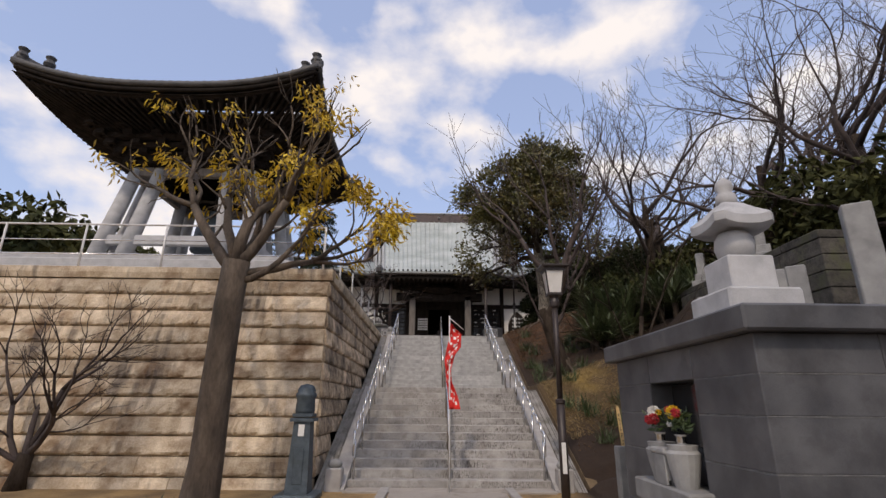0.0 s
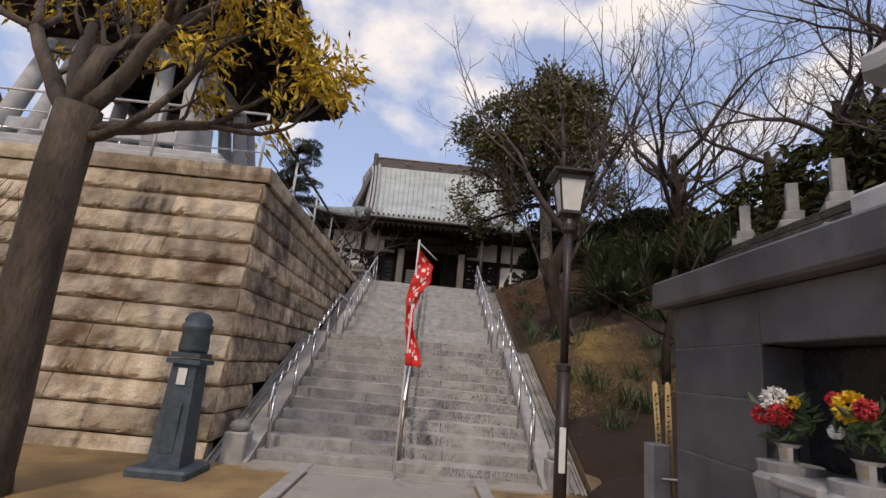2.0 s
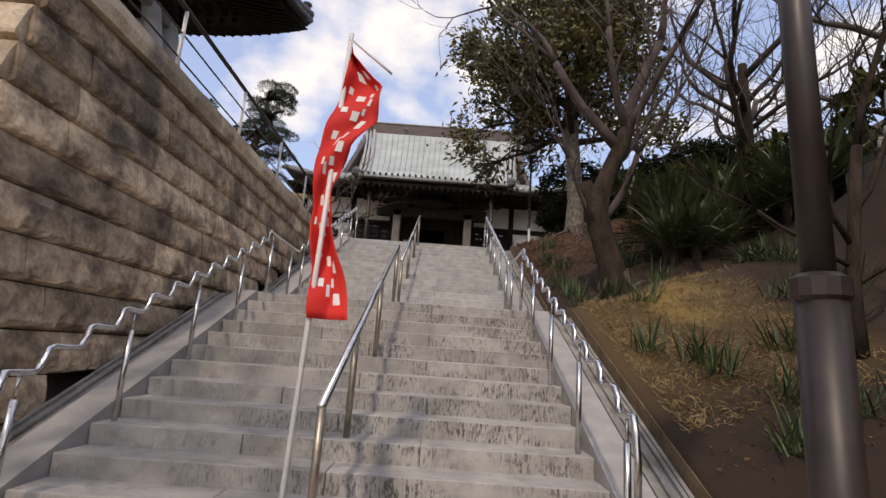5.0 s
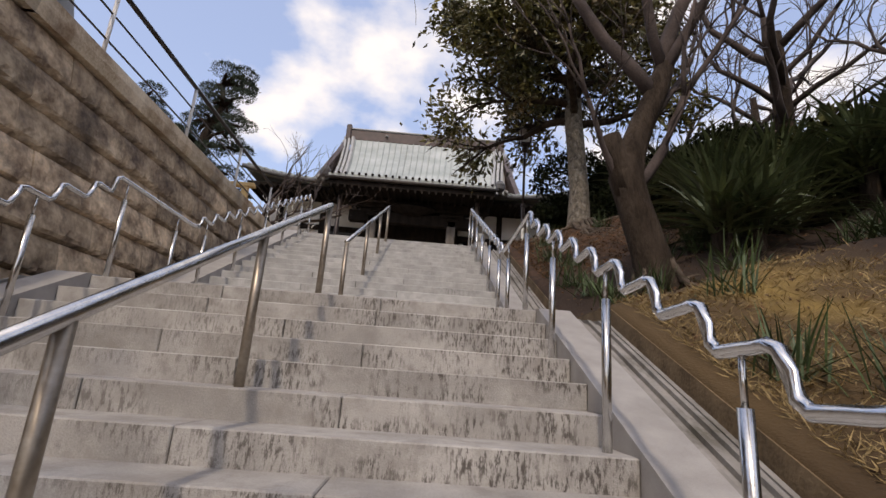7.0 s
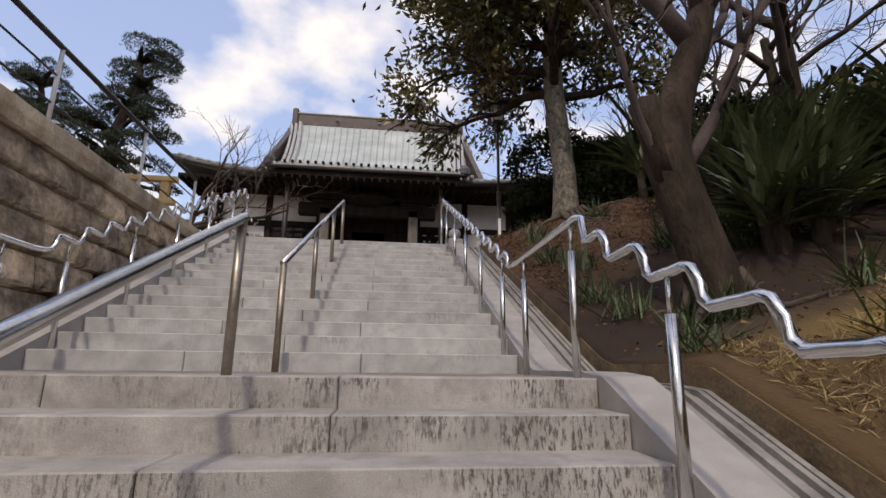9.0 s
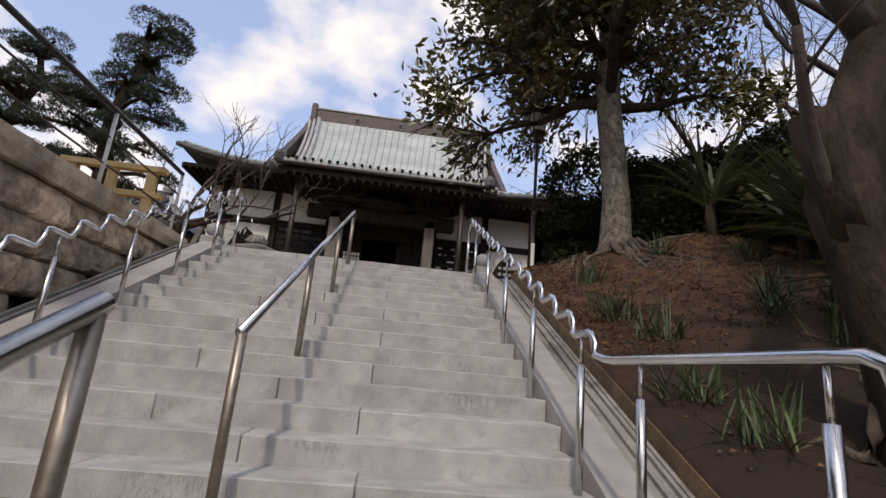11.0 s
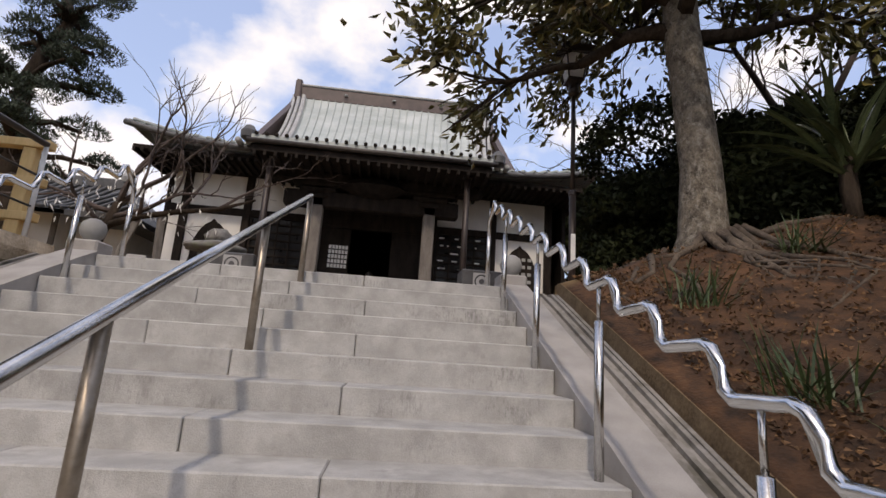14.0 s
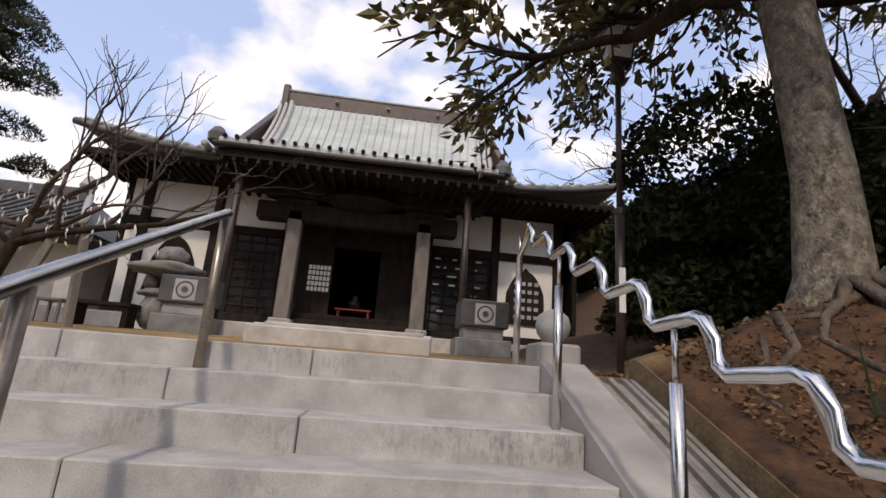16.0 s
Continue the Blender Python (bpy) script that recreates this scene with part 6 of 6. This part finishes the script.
def grave(x, y, z, h, w, rz, tall=True):
    t = thing("gravestone", "upright grey granite gravestone on a stepped base", "gravestone", at=(x, y, z), rz=rz, group="gravestones on the slope")
    part("base", boxed(-w * 1.5, w * 1.5, -w * 1.5, w * 1.5, -0.1, 0.22, bevel=0.02), M_GRAVE, t)
    part("plinth", boxed(-w, w, -w, w, 0.22, 0.45, bevel=0.02), M_GRAVE, t)
    part("stone", boxed(-w * 0.62, w * 0.62, -w * 0.62, w * 0.62, 0.45, 0.45 + h, bevel=0.02), M_GRAVE, t)
    r = random.Random(int(x * 10 + y))
    for k in range(3):
        zz = 0.45 + h * (0.78 - 0.24 * k)
        part("inscription", boxed(-0.06, 0.06, -w * 0.62 - 0.004, -w * 0.62 + 0.002, zz, zz + h * 0.13, bevel=0.001), M_INK, t)


for x, y, z, h, w, rz in ((7.3, 0.6, 3.66, 0.6, 0.2, 60), (7.3, 1.7, 3.66, 0.5, 0.18, 62), (7.3, 2.9, 3.66, 0.5, 0.18, 65), (8.4, 1.6, 5.3, 0.75, 0.2, 60), (8.4, 2.9, 5.3, 0.7, 0.2, 60),
                          (8.4, 4.6, 5.3, 0.7, 0.2, 50), (5.35, -3.4, 2.54, 0.75, 0.22, 50), (6.0, -4.0, 2.54, 1.55, 0.3, 55), (5.6, -2.6, 2.54, 0.9, 0.22, 55)):
    grave(x, y, z, h, w, rz)
stand = stone_terrace(4.6, 8.4, -4.4, -1.6, -0.1, 2.55, 5)


# ---- wooden memorial tablets ----
def tablet(x, y, h, rz, lean, seed):
    t = thing("memorial_tablet", "tall pale wooden memorial tablet with black brush writing", "wooden tablet", at=(x, y, 0.0), rz=rz, group="memorial tablets")
    prof = [(-0.027, 0), (0.027, 0), (0.027, h - 0.14), (0.022, h - 0.12), (0.027, h - 0.1), (0.022, h - 0.07), (0.026, h - 0.04), (0.015, h - 0.01), (0.0, h),
            (-0.015, h - 0.01), (-0.026, h - 0.04), (-0.022, h - 0.07), (-0.027, h - 0.1), (-0.022, h - 0.12), (-0.027, h - 0.14)]
    bm = bmesh.new()
    f = bm.faces.new([bm.verts.new((x2 + lean * z, 0, z)) for x2, z in prof])
    g = bmesh.ops.extrude_face_region(bm, geom=[f])
    bmesh.ops.translate(bm, vec=(0, 0.012, 0), verts=[e for e in g["geom"] if isinstance(e, bmesh.types.BMVert)])
    part("board", bm, M_WOODNEW, t)
    r = random.Random(seed)
    z = h - 0.12
    bm = bmesh.new()
    while z > 0.25:
        s = r.uniform(0.028, 0.04)
        for k in range(6):
            a, b = r.uniform(-0.018, 0.0), r.uniform(0, s)
            box(bm, a + lean * z, a + lean * z + r.uniform(0.007, 0.022), -0.004, -0.001, z - b - r.uniform(0.004, 0.01), z - b)
        z -= s + 0.014
    part("writing", bm, M_INK, t, "black brush writing")["kind"] = "stuff"


rack = thing("tablet_rack", "low stone post with a steel bar holding wooden tablets", "rack", at=(2.6, -2.6, 0))
part("stone_post", boxed(-0.09, 0.09, -0.1, 0.1, -0.05, 1.02, bevel=0.012), M_GRAVE, rack)
part("far_post", boxed(1.5, 1.75, -0.14, 0.14, -0.05, 0.85, bevel=0.015), M_GRAVE, rack)
pipe("bar", [(0, -0.1, 0.72), (1.6, -0.1, 0.72)], 0.012, M_STEEL, rack)
for i, (x, y, h, lean) in enumerate(((2.74, -2.5, 1.62, -0.07), (2.78, -2.5, 1.62, -0.01), (2.83, -2.46, 1.62, -0.03), (3.02, -2.5, 1.6, -0.01), (3.06, -2.48, 1.61, 0.0), (3.11, -2.46, 1.6, 0.01), (3.17, -2.47, 1.58, 0.02))):
    tablet(x, y, h, 0, lean, 60 + i)


# ---- terrace in front of the hall ----
def basin(x, y, z):
    t = thing("stone_basin_box", "dark grey granite box with a round white emblem", "stone box", at=(x, y, z), group="stone boxes before the hall")
    part("foot", boxed(-0.62, 0.62, -0.42, 0.42, -0.15, 0.25, bevel=0.02), M_GRAVE, t)
    part("neck", boxed(-0.45, 0.45, -0.32, 0.32, 0.25, 0.5, bevel=0.02), M_GRAVE, t)
    part("body", boxed(-0.54, 0.54, -0.42, 0.42, 0.5, 1.1, bevel=0.03), M_TOMB, t)
    part("plaque", boxed(-0.23, 0.23, -0.435, -0.42, 0.56, 1.02, bevel=0.004), M_PALE, t, "pale square plaque")
    for rr, dz, m in ((0.19, 0.004, M_TOMB), (0.15, 0.008, M_PALE), (0.07, 0.012, M_TOMB)):
        bm = bmesh.new()
        lathe(bm, [(rr, 0), (rr, 0.004 + dz)], 24)
        bmesh.ops.transform(bm, matrix=Matrix.Translation((0, -0.433, 0.79)) @ Matrix.Rotation(radians(90), 4, "X"), verts=bm.verts)
        part("emblem_ring", bm, m, t)


basin(-3.28, 19.4, 4.95)
basin(3.22, 19.0, 4.95)


def rock(name, parent, c, size, seed, label=""):
    bm = bmesh.new()
    bmesh.ops.create_icosphere(bm, subdivisions=3, radius=1.0)
    for v in bm.verts:
        n = 1 + 0.22 * noise.noise(v.co * 1.3 + Vector((seed, 0, 0))) + 0.1 * noise.noise(v.co * 3.5 + Vector((0, seed, 0)))
        v.co = Vector((v.co.x * size[0] * n, v.co.y * size[1] * n, v.co.z * size[2] * n)) + Vector(c)
    return part(name, bm, M_ROCK, parent, label, smooth=True)


lan = thing("rough_stone_lantern", "rustic stone lantern of natural boulders", "stone lantern", at=(-3.95, 19.5, terrace(19.5) + 0.05))
rock("foot_stone", lan, (0, 0, 0.35), (0.45, 0.4, 0.45), 1)
rock("middle_slab", lan, (0, 0, 0.75), (0.5, 0.42, 0.12), 2)
for x in (-0.25, 0.25):
    rock("light_box", lan, (x, 0, 1.0), (0.15, 0.25, 0.2), 3)
rock("roof_slab", lan, (0, 0, 1.3), (0.74, 0.6, 0.19), 4)
rock("top_stone", lan, (0.06, 0, 1.62), (0.33, 0.3, 0.22), 5)
bench = thing("wooden_bench", "dark low wooden bench with a box beside the lantern", "bench", at=(-4.75, 18.9, terrace(18.9)))
part("seat", boxed(-0.6, 0.6, -0.25, 0.25, 0.42, 0.5, bevel=0.01), M_TIMBER, bench)
for x in (-0.5, 0.5):
    part("leg", boxed(x - 0.06, x + 0.06, -0.2, 0.2, -0.1, 0.42, bevel=0.01), M_TIMBER, bench)
chair = thing("wooden_chair", "old wooden chair with a cloth over its back", "chair", at=(-5.6, 18.7, terrace(18.7)))
part("seat", boxed(-0.24, 0.24, -0.24, 0.24, 0.42, 0.47, bevel=0.01), M_GREYPOST, chair)
part("backrest", boxed(-0.24, 0.24, 0.2, 0.25, 0.5, 0.95, bevel=0.01), M_PALE, chair)
for x in (-0.21, 0.21):
    for y in (-0.2, 0.2):
        part("leg", boxed(x - 0.025, x + 0.025, y - 0.025, y + 0.025, -0.08, 0.42, bevel=0.005), M_GREYPOST, chair)

plum = tree("plum_tree", "low bare plum tree tied with white paper fortunes", (-5.2, 16.4, terrace(16.4) - 0.05),
            ([(-0.2, 0, 0), (-0.05, 0, 0.6), (0.15, 0, 1.3), (0.3, 0, 1.8)], [0.13, 0.1, 0.09, 0.08]),
            [((0.2, 0, 1.6), (-0.9, -0.2, 0.5), 1.2, 0.06), ((0.3, 0, 1.8), (0.8, 0.1, 0.4), 1.3, 0.07), ((0.3, 0, 1.8), (0.2, 0.2, 1), 1.2, 0.06), ((0.25, 0, 1.5), (0.9, -0.1, 0.2), 1.3, 0.06), ((1.5, -0.1, 1.68), (0.6, 0.2, 0.6), 1.1, 0.045), ((2.3, 0, 1.85), (0.7, 0.0, 0.5), 1.0, 0.04), ((0.8, -0.1, 1.52), (0.1, -0.3, 0.8), 1.0, 0.045), ((0.1, 0, 1.3), (-0.7, -0.5, 0.4), 1.1, 0.05), ((0.3, 0, 1.8), (0.6, -0.5, 0.5), 1.2, 0.05)],
            (M_BARK2, M_TWIG), 64, depth=3, spread=0.55, up=0.05, shrink=0.75, wig=0.16, minr=0.005)
for x0, x1, h in ((0.35, 0.75, 1.5), (1.35, 1.2, 1.65)):
    beam("prop", (x0, -0.15, 0.0), (x1, -0.02, h), 0.12, 0.12, M_GREYPOST, plum, "weathered wooden prop")
pipe("leaning_bough", [(0.15, 0, 1.3), (0.8, -0.1, 1.52), (1.5, -0.1, 1.68), (2.3, 0, 1.85), (3.0, 0.1, 2.15)], [0.08, 0.065, 0.055, 0.045, 0.025], M_BARK2, plum)
fr = random.Random(12)
fv = ([], [])
for k in range(130):
    p = Vector((fr.uniform(-1.3, 2.2), fr.uniform(-1.0, 0.7), fr.uniform(1.4, 2.5)))
    leaf(fv, p, Vector((fr.gauss(0, 0.4), 0.1, -1)).normalized(), fr.uniform(0.1, 0.2), 0.04, fr)
raw("paper_fortune", fv, M_PAPER, plum, "white folded paper strips")["kind"] = "stuff"

# pale wooden frame by the wall's end
fr2 = thing("wooden_display_frame", "new pale wooden frame with two shelves", "wooden frame", at=(-5.05, 13.0, 4.65))
for x in (-0.75, 0.0, 0.75):
    part("upright", boxed(x - 0.09, x + 0.09, -0.06, 0.06, 0, 1.6, bevel=0.01), M_WOODNEW, fr2)
for z in (0.55, 1.05, 1.6):
    part("cross_board", boxed(-1.0, 1.0, -0.09, 0.09, z, z + 0.12, bevel=0.01), M_WOODNEW, fr2)

# side building with a tiled roof
side = thing("side_building", "low white-walled side building with a grey tiled roof", "building", at=(-14.3, 24.0, 4.95))
part("wall", boxed(-3.5, 3.4, 0, 5, -0.4, 2.9, bevel=0.01), M_PLASTER, side, "white plaster wall")
for x in (-2.2, -0.4, 1.6):
    part("door_opening", boxed(x - 0.65, x + 0.65, -0.04, 0.03, 0, 2.0, bevel=0.01), M_SHADEGLASS, side, "dark doorway")
for x in (-3.4, -1.3, 0.6, 3.3):
    part("post", boxed(x - 0.09, x + 0.09, -0.08, 0.06, -0.4, 2.9, bevel=0.01), M_GREYPOST, side)
vs, fs = [], []
for i in range(9):
    f = i / 8
    z = 2.75 + 1.9 * f ** 1.25
    y = -1.1 + 3.6 * f
    vs += [(-4.3, y, z), (4.2, y, z), (4.2, y, z - 0.16), (-4.3, y, z - 0.16)]
for i in range(8):
    a = i * 4
    for k in range(4):
        fs.append((a + k, a + (k + 1) % 4, a + 4 + (k + 1) % 4, a + 4 + k))
rf = raw("tiled_roof", (vs, fs), M_TILE, side)
for k in range(24):
    x = -4.2 + k * 0.36
    pipe("tile_roll", [(x, -1.1 + 3.6 * i / 8, 2.8 + 1.9 * (i / 8) ** 1.25) for i in range(9)], 0.07, M_TILE, rf, n=5)
bm = bmesh.new()
q = [bm.verts.new(p) for p in ((4.2, -1.1, 2.75), (6.3, -1.1, 2.75), (6.3, 6.0, 2.75), (4.2, 6.0, 2.75), (4.2, 2.5, 4.65), (4.2, -1.1, 2.55), (6.3, -1.1, 2.55), (6.3, 6.0, 2.55), (4.2, 6.0, 2.55))]
for f in ((0, 1, 4), (1, 2, 4), (2, 3, 4), (0, 4, 3), (5, 8, 7, 6), (0, 5, 6, 1), (1, 6, 7, 2), (2, 7, 8, 3), (3, 8, 5, 0)):
    bm.faces.new([q[i] for i in f])
part("hipped_end", bm, M_TILE, rf)
pipe("hip_ridge", [(4.2, 2.5, 4.75), (5.3, 0.6, 3.75), (6.35, -1.15, 2.9)], 0.12, M_VERGE, rf, n=7)
for k in range(6):
    f = (k + 0.5) / 6
    pipe("tile_roll", [(4.2 + 2.1 * f, -1.12, 2.82), (4.2 + 2.1 * f, 2.5 - 3.6 * f, 2.82 + 1.9 * (1 - f))], 0.07, M_TILE, rf, n=5)
part("end_wall", boxed(3.4, 5.4, 0.6, 5, -0.4, 2.7, bevel=0.01), M_PLASTER, side, "white plaster wall")
part("ridge", boxed(-4.3, 4.2, 2.3, 2.75, 4.55, 5.0, bevel=0.05), M_TILE, side)
for x in (-4.2, 4.1):
    part("ridge_end", lathe(bmesh.new(), [(0.22, 0), (0.3, 0.2), (0.16, 0.5), (0.03, 0.6)], 10, (x, 2.4, 4.9)), M_VERGE, side)
